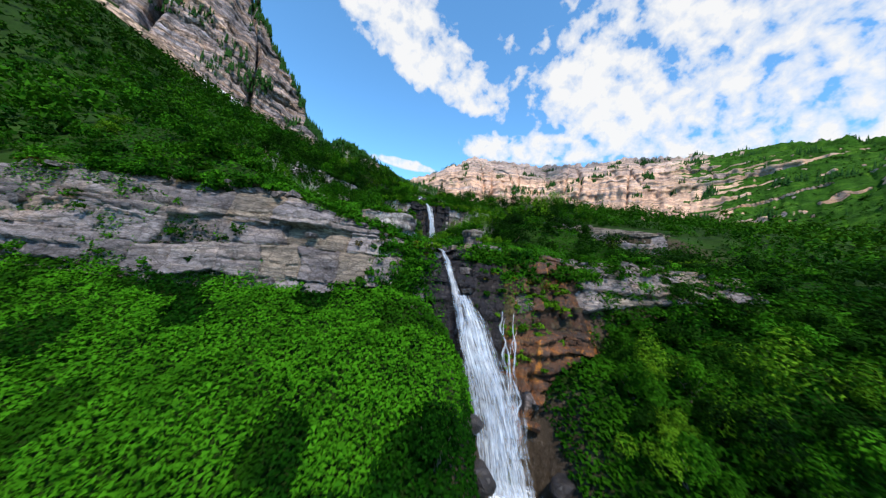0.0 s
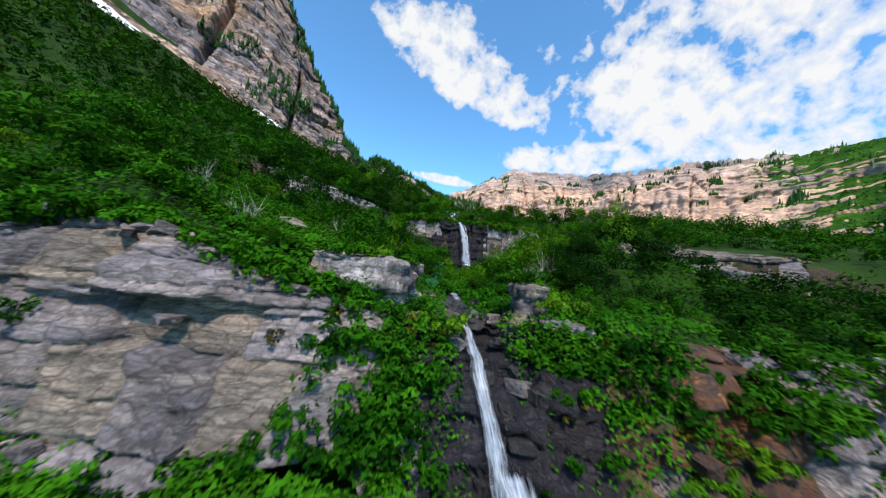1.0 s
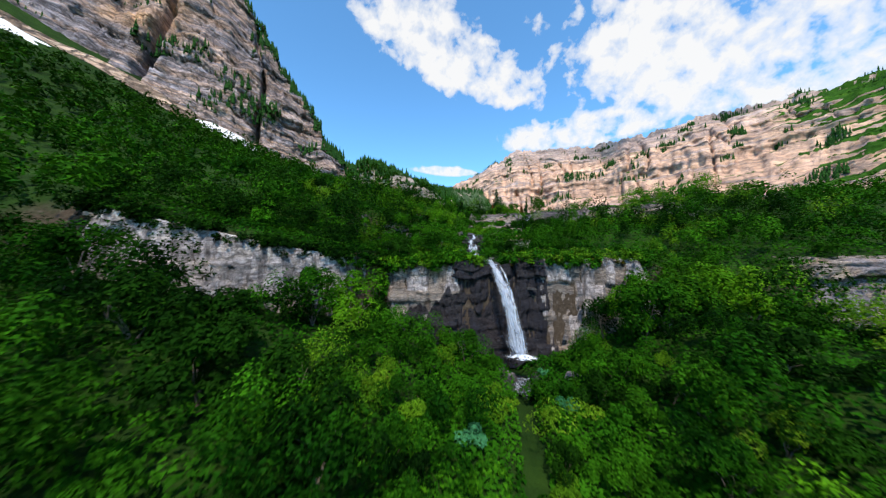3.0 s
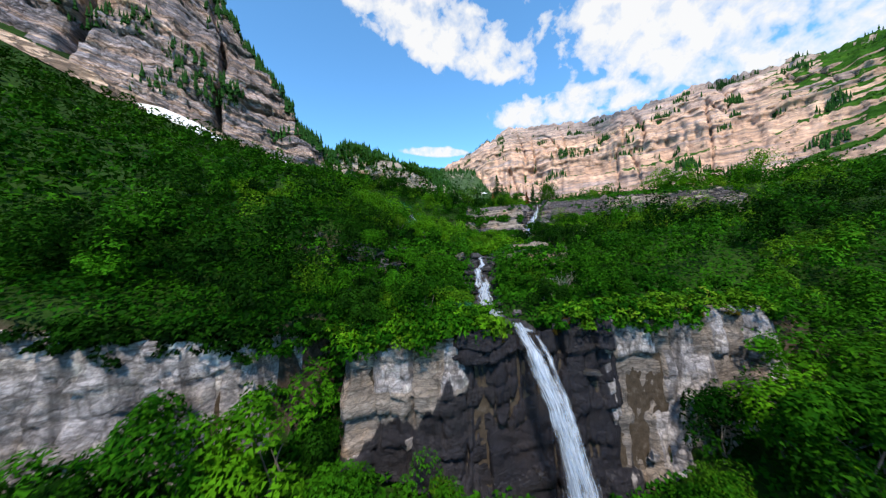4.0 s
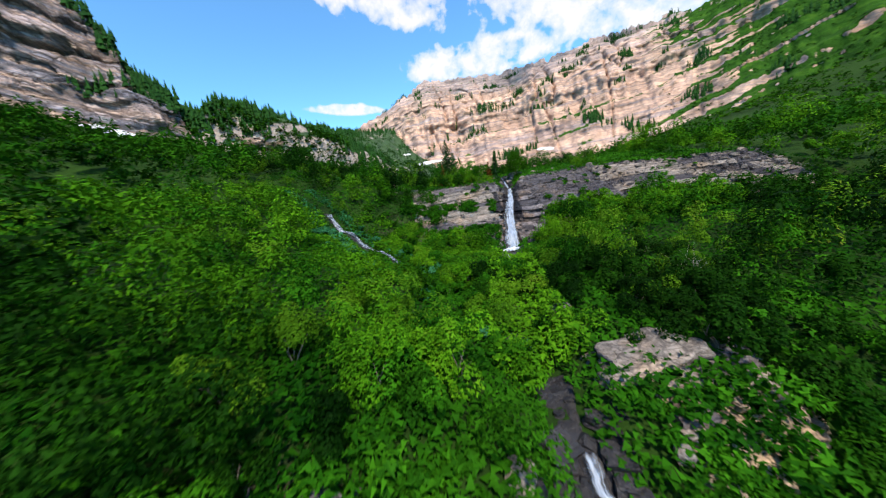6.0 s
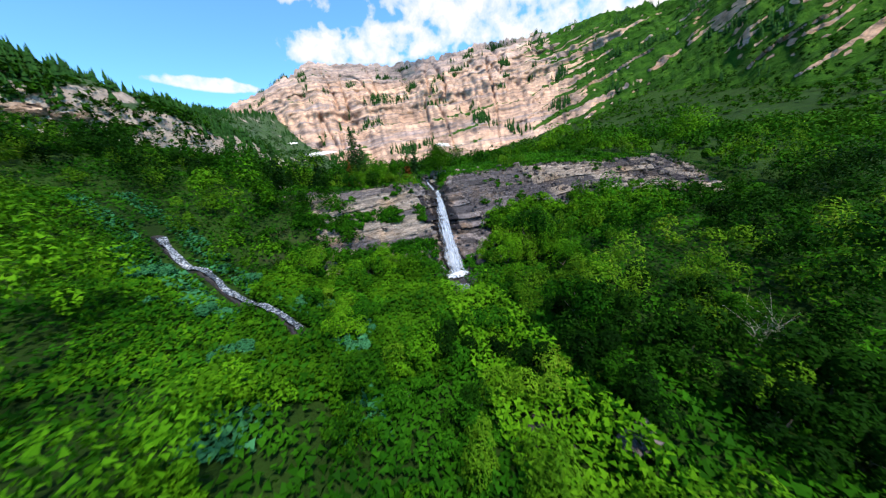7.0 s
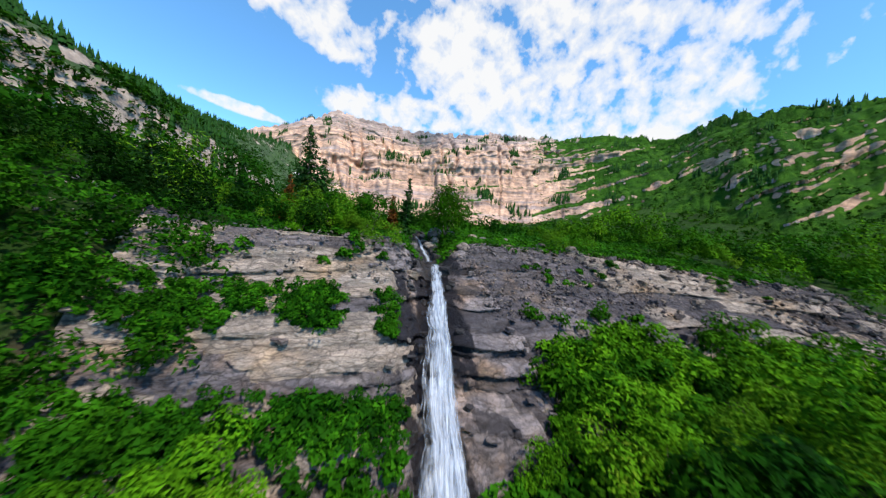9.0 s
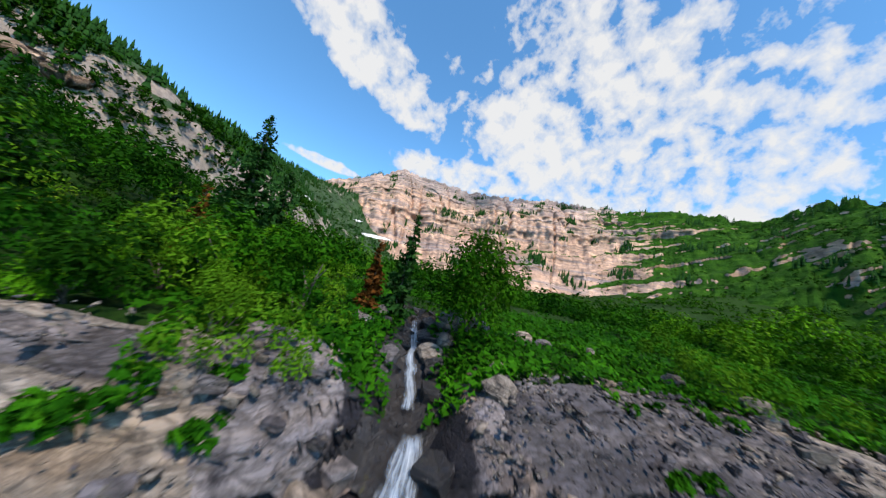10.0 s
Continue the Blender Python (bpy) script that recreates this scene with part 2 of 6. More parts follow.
def mountain_material():
    """Tan rock bands with grey ones between, grass ledges where the slope eases and a greener flank to the east."""
    m, nt = material("cirque_wall")
    geo = nt.nodes.new("ShaderNodeNewGeometry")
    pos = geo.outputs["Position"]
    sep = node(nt, "ShaderNodeSeparateXYZ", Vector=pos)
    nz = node(nt, "ShaderNodeSeparateXYZ", Vector=geo.outputs["Normal"]).outputs[2]
    warp = noise_tex(nt, pos, 0.004, 5.0, 0.6)
    strata = noise_tex(nt, scaled(nt, pos, 0.0018, 0.0018, 0.045), 1.0, 6.0, 0.7, 0.4)
    blot = noise_tex(nt, scaled(nt, pos, 1.0, 1.0, 1.6), 0.035, 9.0, 0.75)
    base = ramp(nt, strata, (0.30, (0.34, 0.28, 0.28)), (0.40, (0.56, 0.35, 0.24)), (0.46, (0.68, 0.43, 0.30)), (0.53, (0.60, 0.38, 0.26)), (0.57, (0.36, 0.29, 0.28)), (0.62, (0.64, 0.41, 0.29)), (0.74, (0.40, 0.33, 0.32)))
    high = math_n(nt, "MULTIPLY", math_n(nt, "SUBTRACT", math_n(nt, "ADD", sep.outputs[2], math_n(nt, "MULTIPLY", warp, 90.0)), 340.0), 0.012, True)
    base = mixc(nt, math_n(nt, "MULTIPLY", high, 0.55), base, (0.36, 0.31, 0.31))
    base = mixc(nt, ramp(nt, blot, (0.54, (0, 0, 0)), (0.68, (0.4, 0.4, 0.4))), base, (0.38, 0.29, 0.25))
    line = ramp(nt, noise_tex(nt, scaled(nt, pos, 0.004, 0.004, 0.16), 1.0, 4.0, 0.7, 0.5), (0.465, (0, 0, 0)), (0.5, (1, 1, 1)), (0.53, (0, 0, 0)))
    base = mixc(nt, math_n(nt, "MULTIPLY", line, 0.45), base, (0.22, 0.17, 0.16))
    block = nt.nodes.new("ShaderNodeAttribute")
    block.attribute_name = "tone"
    chip, split = fractures(nt, pos, 0.016, 3.0)
    chip2, split2 = fractures(nt, pos, 0.05, 2.4)
    base = mixc(nt, math_n(nt, "MULTIPLY", split, 0.45), base, (0.16, 0.12, 0.11))
    base = mixc(nt, math_n(nt, "MULTIPLY", split2, 0.3), base, (0.18, 0.14, 0.12))
    chips = math_n(nt, "ADD", math_n(nt, "MULTIPLY", chip, 0.24), math_n(nt, "MULTIPLY", chip2, 0.22))
    shade = math_n(nt, "ADD", math_n(nt, "MULTIPLY", block.outputs["Fac"], 0.6), math_n(nt, "ADD", chips, 0.64))
    base = mixc(nt, 1.0, base, node(nt, "ShaderNodeCombineXYZ", X=shade, Y=shade, Z=shade).outputs[0], "MULTIPLY")
    grass = ramp(nt, noise_tex(nt, pos, 0.05, 6.0, 0.7), (0.35, (0.010, 0.036, 0.004)), (0.55, (0.026, 0.080, 0.007)), (0.72, (0.062, 0.140, 0.012)))
    east = math_n(nt, "MINIMUM", math_n(nt, "MAXIMUM", math_n(nt, "MULTIPLY", math_n(nt, "SUBTRACT", sep.outputs[0], math_n(nt, "MULTIPLY", sep.outputs[1], 0.78)), 0.0060), -0.30), 1.15)
    k = math_n(nt, "ADD", math_n(nt, "MULTIPLY", math_n(nt, "SUBTRACT", nz, 0.74), 2.2), math_n(nt, "MULTIPLY", math_n(nt, "SUBTRACT", warp, 0.5), 1.8))
    k = math_n(nt, "ADD", math_n(nt, "ADD", k, east), math_n(nt, "MULTIPLY", math_n(nt, "SUBTRACT", blot, 0.5), 1.0))
    col = mixc(nt, ramp(nt, k, (0.10, (0, 0, 0)), (0.20, (1, 1, 1))), base, grass)
    bp = node(nt, "ShaderNodeBump", Strength=0.8, Distance=5.0, Height=math_n(nt, "ADD", math_n(nt, "ADD", blot, math_n(nt, "MULTIPLY", chips, 1.6)), math_n(nt, "MULTIPLY", strata, 1.3)))
    b = node(nt, "ShaderNodeBsdfPrincipled", Base_Color=col, Roughness=0.95, Normal=bp.outputs[0])
    b.inputs["Specular IOR Level"].default_value = 0.05
    return finish(m, nt, b.outputs[0])


MOUNTAIN = mountain_material()


def bark_material(name, a, b_):
    m, nt = material(name)
    pos = position(nt)
    n1 = noise_tex(nt, scaled(nt, pos, 14, 14, 3), 1.0, 6.0, 0.7)
    col = ramp(nt, n1, (0.35, a), (0.65, b_))
    bp = node(nt, "ShaderNodeBump", Strength=0.5, Distance=0.02, Height=n1)
    return finish(m, nt, node(nt, "ShaderNodeBsdfPrincipled", Base_Color=col, Roughness=0.85, Normal=bp.outputs[0]).outputs[0])


BARK = bark_material("bark", (0.05, 0.04, 0.03), (0.16, 0.13, 0.10))
DEADWOOD = bark_material("bleached_wood", (0.25, 0.22, 0.19), (0.5, 0.46, 0.40))


def water_material(name, cover, streak):
    """Falling white water: threads that run with the flow, thinning towards the sides."""
    m, nt = material(name)
    uv = nt.nodes.new("ShaderNodeUVMap").outputs[0]
    sp = node(nt, "ShaderNodeSeparateXYZ", Vector=uv)
    s1 = noise_tex(nt, scaled(nt, uv, streak, 0.35, 1), 1.0, 4.0, 0.6, 0.25)
    s2 = noise_tex(nt, scaled(nt, uv, streak * 3.2, 0.9, 1), 1.0, 4.0, 0.6, 0.2)
    puff = noise_tex(nt, uv, 1.6, 5.0, 0.65)
    k = math_n(nt, "ADD", math_n(nt, "MULTIPLY", s1, 0.4), math_n(nt, "ADD", math_n(nt, "MULTIPLY", s2, 0.3), math_n(nt, "MULTIPLY", puff, 0.3)))
    side = nt.nodes.new("ShaderNodeVertexColor")
    side.layer_name = "side"
    edge = node(nt, "ShaderNodeSeparateColor", Color=side.outputs[0]).outputs[0]
    k = math_n(nt, "SUBTRACT", k, math_n(nt, "MULTIPLY", math_n(nt, "POWER", edge, 2.0), 0.42))
    a = ramp(nt, k, (0.38 - cover * 0.4, (0, 0, 0)), (0.62 - cover * 0.3, (0.94, 0.94, 0.94)))
    col = ramp(nt, s2, (0.3, (0.28, 0.35, 0.46)), (0.5, (0.50, 0.57, 0.68)), (0.72, (0.78, 0.83, 0.90)))
    bp = node(nt, "ShaderNodeBump", Strength=0.35, Distance=0.06, Height=k)
    d = node(nt, "ShaderNodeBsdfPrincipled", Base_Color=col, Roughness=0.45, Normal=bp.outputs[0])
    tl = node(nt, "ShaderNodeBsdfTranslucent", Color=col)
    body = node(nt, "ShaderNodeMixShader", Fac=0.35)
    nt.links.new(d.outputs[0], body.inputs[1])
    nt.links.new(tl.outputs[0], body.inputs[2])
    tr = node(nt, "ShaderNodeBsdfTransparent")
    mix = node(nt, "ShaderNodeMixShader", Fac=a)
    nt.links.new(tr.outputs[0], mix.inputs[1])
    nt.links.new(body.outputs[0], mix.inputs[2])
    return finish(m, nt, mix.outputs[0])


FALL = water_material("white_water", 0.13, 4.5)
THIN_FALL = water_material("thin_white_water", -0.03, 6.0)


def foam_material():
    """Churned white water, broken up towards its rim."""
    m, nt = material("foam")
    pos = position(nt)
    n1 = noise_tex(nt, pos, 4.0, 6.0, 0.7)
    side = nt.nodes.new("ShaderNodeVertexColor")
    side.layer_name = "side"
    edge = node(nt, "ShaderNodeSeparateColor", Color=side.outputs[0]).outputs[0]
    col = ramp(nt, n1, (0.35, (0.36, 0.43, 0.52)), (0.65, (0.80, 0.84, 0.90)))
    a = ramp(nt, math_n(nt, "SUBTRACT", n1, math_n(nt, "MULTIPLY", math_n(nt, "POWER", edge, 1.5), 0.35)), (0.26, (0, 0, 0)), (0.42, (0.95, 0.95, 0.95)))
    d = node(nt, "ShaderNodeBsdfPrincipled", Base_Color=col, Roughness=0.6)
    tr = node(nt, "ShaderNodeBsdfTransparent")
    mix = node(nt, "ShaderNodeMixShader", Fac=a)
    nt.links.new(tr.outputs[0], mix.inputs[1])
    nt.links.new(d.outputs[0], mix.inputs[2])
    return finish(m, nt, mix.outputs[0])


FOAM = foam_material()


def creek_material():
    m, nt = material("creek_water")
    pos = position(nt)
    n1 = noise_tex(nt, pos, 8.5, 4.0, 0.55, 0.5)
    n2 = noise_tex(nt, pos, 0.7, 4.0, 0.6)
    foam = ramp(nt, math_n(nt, "ADD", math_n(nt, "MULTIPLY", n1, 0.75), math_n(nt, "MULTIPLY", n2, 0.25)), (0.47, (0, 0, 0)), (0.72, (1, 1, 1)))
    col = mixc(nt, foam, (0.03, 0.036, 0.045), (0.58, 0.63, 0.70))
    bp = node(nt, "ShaderNodeBump", Strength=0.8, Distance=0.1, Height=n1)
    b = node(nt, "ShaderNodeBsdfPrincipled", Base_Color=col, Roughness=math_n(nt, "ADD", math_n(nt, "MULTIPLY", foam, 0.4), 0.08), Normal=bp.outputs[0])
    return finish(m, nt, b.outputs[0])


CREEK = creek_material()


def snow_material():
    m, nt = material("old_snow")
    pos = position(nt)
    n1 = noise_tex(nt, pos, 0.25, 8.0, 0.7)
    col = ramp(nt, n1, (0.3, (0.55, 0.52, 0.5)), (0.55, (0.8, 0.79, 0.79)), (0.8, (0.88, 0.88, 0.9)))
    bp = node(nt, "ShaderNodeBump", Strength=0.4, Distance=0.5, Height=n1)
    return finish(m, nt, node(nt, "ShaderNodeBsdfPrincipled", Base_Color=col, Roughness=0.7, Normal=bp.outputs[0]).outputs[0])


SNOW = snow_material()


def spur_material():
    """Grass and low growth with pale outcrops where the slope is steep."""
    m, nt = material("spur_slope")
    geo = nt.nodes.new("ShaderNodeNewGeometry")
    pos = geo.outputs["Position"]
    nz = node(nt, "ShaderNodeSeparateXYZ", Vector=geo.outputs["Normal"]).outputs[2]
    mid = noise_tex(nt, pos, 0.05, 7.0, 0.7)
    fine = noise_tex(nt, pos, 0.5, 7.0, 0.75)
    green = ramp(nt, mid, (0.35, (0.007, 0.026, 0.004)), (0.5, (0.018, 0.056, 0.006)), (0.68, (0.045, 0.105, 0.011)))
    green = mixc(nt, math_n(nt, "MULTIPLY", fine, 0.5), green, (0.012, 0.03, 0.006))
    rock = ramp(nt, fine, (0.3, (0.16, 0.13, 0.12)), (0.55, (0.36, 0.29, 0.24)), (0.75, (0.48, 0.40, 0.33)))
    k = math_n(nt, "ADD", nz, math_n(nt, "MULTIPLY", math_n(nt, "SUBTRACT", mid, 0.5), 0.9))
    col = mixc(nt, ramp(nt, k, (0.60, (1, 1, 1)), (0.67, (0, 0, 0))), green, rock)
    bp = node(nt, "ShaderNodeBump", Strength=0.8, Distance=1.2, Height=math_n(nt, "ADD", mid, fine))
    return finish(m, nt, node(nt, "ShaderNodeBsdfPrincipled", Base_Color=col, Roughness=0.9, Normal=bp.outputs[0]).outputs[0])


SPUR_MAT = spur_material()


# ---- mesh helpers ----
rng = np.random.default_rng(7)


def mesh_from(name, verts, quads=None, tris=None, mat=None, smooth=False):
    """A mesh from numpy arrays of corners and faces."""
    me = bpy.data.meshes.new(name)
    verts = np.asarray(verts, np.float32).reshape(-1, 3)
    loops, starts, totals = [], [], []
    at = 0
    for faces, n in ((quads, 4), (tris, 3)):
        if faces is None or len(faces) == 0:
            continue
        faces = np.asarray(faces, np.int32).reshape(-1, n)
        loops.append(faces.ravel())
        starts.append(at + np.arange(len(faces), dtype=np.int32) * n)
        totals.append(np.full(len(faces), n, np.int32))
        at += faces.size
    me.vertices.add(len(verts))
    me.vertices.foreach_set("co", verts.ravel())
    me.loops.add(at)
    me.loops.foreach_set("vertex_index", np.concatenate(loops))
    me.polygons.add(sum(len(s) for s in starts))
    me.polygons.foreach_set("loop_start", np.concatenate(starts))
    me.polygons.foreach_set("loop_total", np.concatenate(totals))
    if smooth:
        me.polygons.foreach_set("use_smooth", np.ones(sum(len(s) for s in starts), bool))
    me.update(calc_edges=True)
    me.validate()
    if mat:
        me.materials.append(mat)
    return me


def child(name, me, parent, label="", m=None):
    ob = new(name, me)
    ob.parent = parent
    if m is not None:
        ob.matrix_basis = m
    if label:
        ob["label"] = label
    return ob


def empty(name, x, y, z):
    ob = new(name)
    ob.matrix_basis = Matrix.Translation((x, y, z))
    return ob


def grid_faces(nu, nv):
    """Quads of a grid whose corner (i, j) is number i * nv + j."""
    i, j = np.meshgrid(np.arange(nu - 1), np.arange(nv - 1), indexing="ij")
    a = (i * nv + j).ravel()
    return np.stack([a, a + nv, a + nv + 1, a + 1], 1)


def hash3(ix, iy, iz, seed):
    h = (ix.astype(np.int64) * 374761393 + iy.astype(np.int64) * 668265263 + iz.astype(np.int64) * 2147483647 + seed * 974711) & 0xFFFFFFFF
    h = ((h ^ (h >> 13)) * 1274126177) & 0xFFFFFFFF
    return ((h ^ (h >> 16)) & 0xFFFFFF) / float(0xFFFFFF)


def value_noise(x, y, z=0.0, seed=0):
    x, y, z = np.broadcast_arrays(np.asarray(x, float), y, z)
    fx, fy, fz = np.floor(x), np.floor(y), np.floor(z)
    u, v, w = x - fx, y - fy, z - fz
    u, v, w = (q * q * (3 - 2 * q) for q in (u, v, w))
    out = 0
    for dx in (0, 1):
        for dy in (0, 1):
            for dz in (0, 1):
                out = out + hash3(fx + dx, fy + dy, fz + dz, seed) * (u if dx else 1 - u) * (v if dy else 1 - v) * (w if dz else 1 - w)
    return out


def fbm(x, y, z=0.0, octaves=4, seed=0):
    """Layered noise about 0, roughly from -1 to 1."""
    out, amp, tot = 0, 1.0, 0
    for o in range(octaves):
        out = out + amp * (value_noise(np.asarray(x) * 2.03**o, np.asarray(y) * 2.03**o, np.asarray(z) * 2.03**o, seed + o) * 2 - 1)
        tot += amp
        amp *= 0.5
    return out / tot * 1.6


def step(t):
    t = np.clip(t, 0, 1)
    return t * t * (3 - 2 * t)


# ---- the lie of the land: five benches, one above the other, with rock steps between ----
def creek_x(y):
    return np.interp(y, [-30, 10, 17, 20.5, 23.5, 27, 42, 60, 64, 66, 72, 79, 88, 98, 104, 111.5, 120, 150], [6, 5, 4.6, 1.7, 0.2, -1.0, -3, -2.8, -5, -7.1, -7.3, -6.2, -4, -1.2, 0.6, 3.4, 5, 6])


def step_line(k, x):
    """How far up the valley (y) the middle of rock step k runs at x, and how deep its face is."""
    west, east = np.maximum(0, -x), np.maximum(0, x)
    if k == 1:
        fade = 1.1 * np.maximum(0, west - 27) + 0.9 * np.maximum(0, east - 27)
        return np.interp(x, [-40, -26, -15, -7, -2.5, 0, 3, 7, 12, 18, 26], [16, 17.2, 19.0, 19.9, 21.4, 21.8, 21.2, 21.4, 22.5, 23.5, 24]), np.interp(x, [-3, 1, 4, 12, 30], [3.4, 9, 7.5, 5, 7]) + fade
    if k == 2:
        fade = 1.1 * np.maximum(0, west - 33) + 0.9 * np.maximum(0, east - 46) + 5 * step((east - 9) / 5) * step((24 - east) / 5)
        return np.interp(x, [-45, -30, -22, -17.3, -15.6, -13.5, -5, 0, 6, 15, 29, 42, 60], [49, 52.5, 55.4, 58.3, 62.5, 60.2, 62.4, 63.8, 65.6, 67, 66, 59.5, 55]), np.interp(x, [-24, -14, -3, 8, 30], [1.6, 1.5, 2.0, 2.6, 4]) + fade
    if k == 3:
        return np.interp(x, [-40, -14, -7, 0, 8, 20], [69, 71, 70, 72, 74, 76]), np.interp(x, [-14, -7, 0, 6], [5, 5.5, 7, 11]) + 0.9 * np.maximum(0, west - 22) + 0.9 * np.maximum(0, east - 12)
    return np.interp(x, [-30, -10, 0, 5, 10, 16, 22, 30, 50], [110, 107.6, 106, 105.6, 105.6, 104.0, 100.8, 95.5, 88]), np.interp(x, [-14, -4, 4, 9, 16, 22, 26, 34], [9, 10, 10.4, 12.6, 13.6, 11.5, 8.5, 13]) + 1.0 * np.maximum(0, west - 14) + 0.9 * np.maximum(0, east - 32)


def bench(k, x, y):
    left = np.maximum(0.0, -x)
    far = 0.0022 * np.maximum(0, left - 40) ** 2
    if k == 0:
        west = -3.0 + 0.46 * (y - 17.5) + 0.10 * np.maximum(0, left - 14)
        east = -6.2 + 0.42 * (y - 17.5) + 0.14 * np.maximum(0, x - 8)
        z = west + (east - west) * step((x - 0) / 8)
        return z - 6.2 * np.exp(-(((x - creek_x(y)) / np.where(x > creek_x(y), 2.6, 3.4)) ** 2)) * step((26 - y) / 6) + far
    if k == 1:
        return 1.4 + 0.05 * (y - 27) + np.minimum(0.38 * np.maximum(0, x - 0.5), 3.4) * step((y - 30) / 12) * step((27 - x) / 10) + np.minimum(0.29 * np.maximum(0, left - 3), 2.7 + 0.55 * np.maximum(0, y - 21)) + far
    if k == 2:
        return 11.9 + 0.10 * (y - 64) + 0.30 * np.maximum(0, left - 14) - 0.06 * np.maximum(0, x) + 0.04 * np.maximum(0, x - 14) + far
    if k == 3:
        return 15.4 + 0.12 * np.maximum(0, y - 96) * step((left - 11) / 8) + 0.018 * (y - 73) + 0.31 * np.maximum(0, left - 9) + 0.02 * np.maximum(0, x) + far
    up = 23.6 + 0.10 * np.clip(y - 111, -30, 8) + 0.03 * np.clip(y - 119, 0, 52) + 0.045 * np.maximum(0, y - 171) + 0.30 * np.maximum(0, left - 9)
    return up + 0.00055 * np.maximum(0, x - 110) ** 2 + far - 0.02 * np.clip(x - 20, 0, 90)


def land(x, y, rough=True):
    """The height of the ground."""
    x, y = np.asarray(x, float), np.asarray(y, float)
    z = bench(0, x, y)
    for k in (1, 2, 3, 4):
        line, deep = step_line(k, x)
        t = np.clip((y - line) / deep + 0.5, 0, 1)
        s = np.interp(t, [0, 0.12, 0.23, 0.42, 0.62, 0.92, 1], [0, 0.22, 0.28, 0.56, 0.69, 0.97, 1.0]) if k == 4 else step(t)
        z = z + s * (bench(k, x, y) - z)
    ch = np.exp(-(((x - creek_x(y)) / 1.5) ** 2))
    z = z - (0.7 + 1.3 * np.exp(-(((y - 110.5) / 4.5) ** 2))) * ch * step((130 - y) / 20)
    z = z + 1.1 * np.exp(-(((x + 10.6) / 2.4) ** 2) - ((y - 65.5) / 2.4) ** 2)
    if rough:
        near = np.exp(-((x / 160) ** 2))
        z = z + (0.35 * fbm(x / 5, y / 5, 0, 4, 3) * (1 - 0.6 * ch) + 1.1 * fbm(x / 23, y / 23, 0, 3, 9) * step((np.abs(x - creek_x(y)) - 6) / 14)) + (1 - near) * 5 * fbm(x / 70, y / 70, 0, 4, 21)
    return z


def on_rock(x, y):
    """True on the faces that are open rock."""
    b = np.zeros(np.shape(x), bool)
    for k, x0, x1 in ((1, -29, 12), (2, -35, 10), (4, -11.5, 31)):
        line, deep = step_line(k, x)
        b |= (x > x0) & (x < x1) & (np.abs(y - line) < 0.52 * deep)
    return b


def slope(x, y):
    e = 0.4
    return np.hypot(land(x + e, y, False) - land(x - e, y, False), land(x, y + e, False) - land(x, y - e, False)) / (2 * e)


def graded(lo, hi, fine, reach, n):
    """Coordinates: evenly fine from lo to hi, then ever wider out to +-reach."""
    g = np.geomspace(fine, reach, n)
    return np.concatenate([(lo - g)[::-1], np.arange(lo, hi + fine * 0.5, fine), hi + g])


gx, gy = graded(-40, 40, 0.7, 3600, 52), graded(-12, 126, 0.7, 3600, 52)
GX, GY = np.meshgrid(gx, gy, indexing="ij")
GZ = land(GX, GY) - 0.9 * on_rock(GX, GY)
bowl = np.hypot(GX, GY - 60)
GZ = np.minimum(GZ, 130) - 60 * step((bowl - 900) / 1500)
ground = new("ground", mesh_from("ground", np.stack([GX, GY, GZ], -1), grid_faces(len(gx), len(gy)), mat=GROUND, smooth=True))
tagged(ground, "steep green mountain hillside with mossy earth benches", "hillside", kind="structure")


# ---- bedded rock ----
def blocky(x, z, bed, run, seed):
    """Square-cut blocks of a bedded face: how far each stands out, a number for each, and the way to its bed joint and its upright joint."""
    b = z / bed + 0.9 * value_noise(z / bed * 0.45, 3.3, 0, seed + 1)
    ib, fb = np.floor(b), b - np.floor(b)
    hb = hash3(ib, ib * 0 + 7, ib * 0, seed + 2)
    long = run * (0.5 + 1.3 * hash3(ib, ib * 0 + 1, ib * 0, seed + 3))
    cx = x / long + 17 * hb + 0.25 * (fb - 0.5) * (hash3(ib, ib * 0 + 2, ib * 0, seed + 4) - 0.5)
    ic, fc = np.floor(cx), cx - np.floor(cx)
    hc = hash3(ib, ic, ib * 0 + 5, seed + 5)
    out = 0.8 * (hb - 0.5) + 0.55 * (hc - 0.5)
    out = out + 0.35 * (hash3(ib, ic, ib * 0 + 9, seed + 6) - 0.5) * (fc - 0.5) + 0.3 * (hash3(ib, ic, ib * 0 + 3, seed + 7) - 0.6) * (fb - 0.5)
    return out, hc, np.minimum(fb, 1 - fb) * bed, np.minimum(fc, 1 - fc) * long


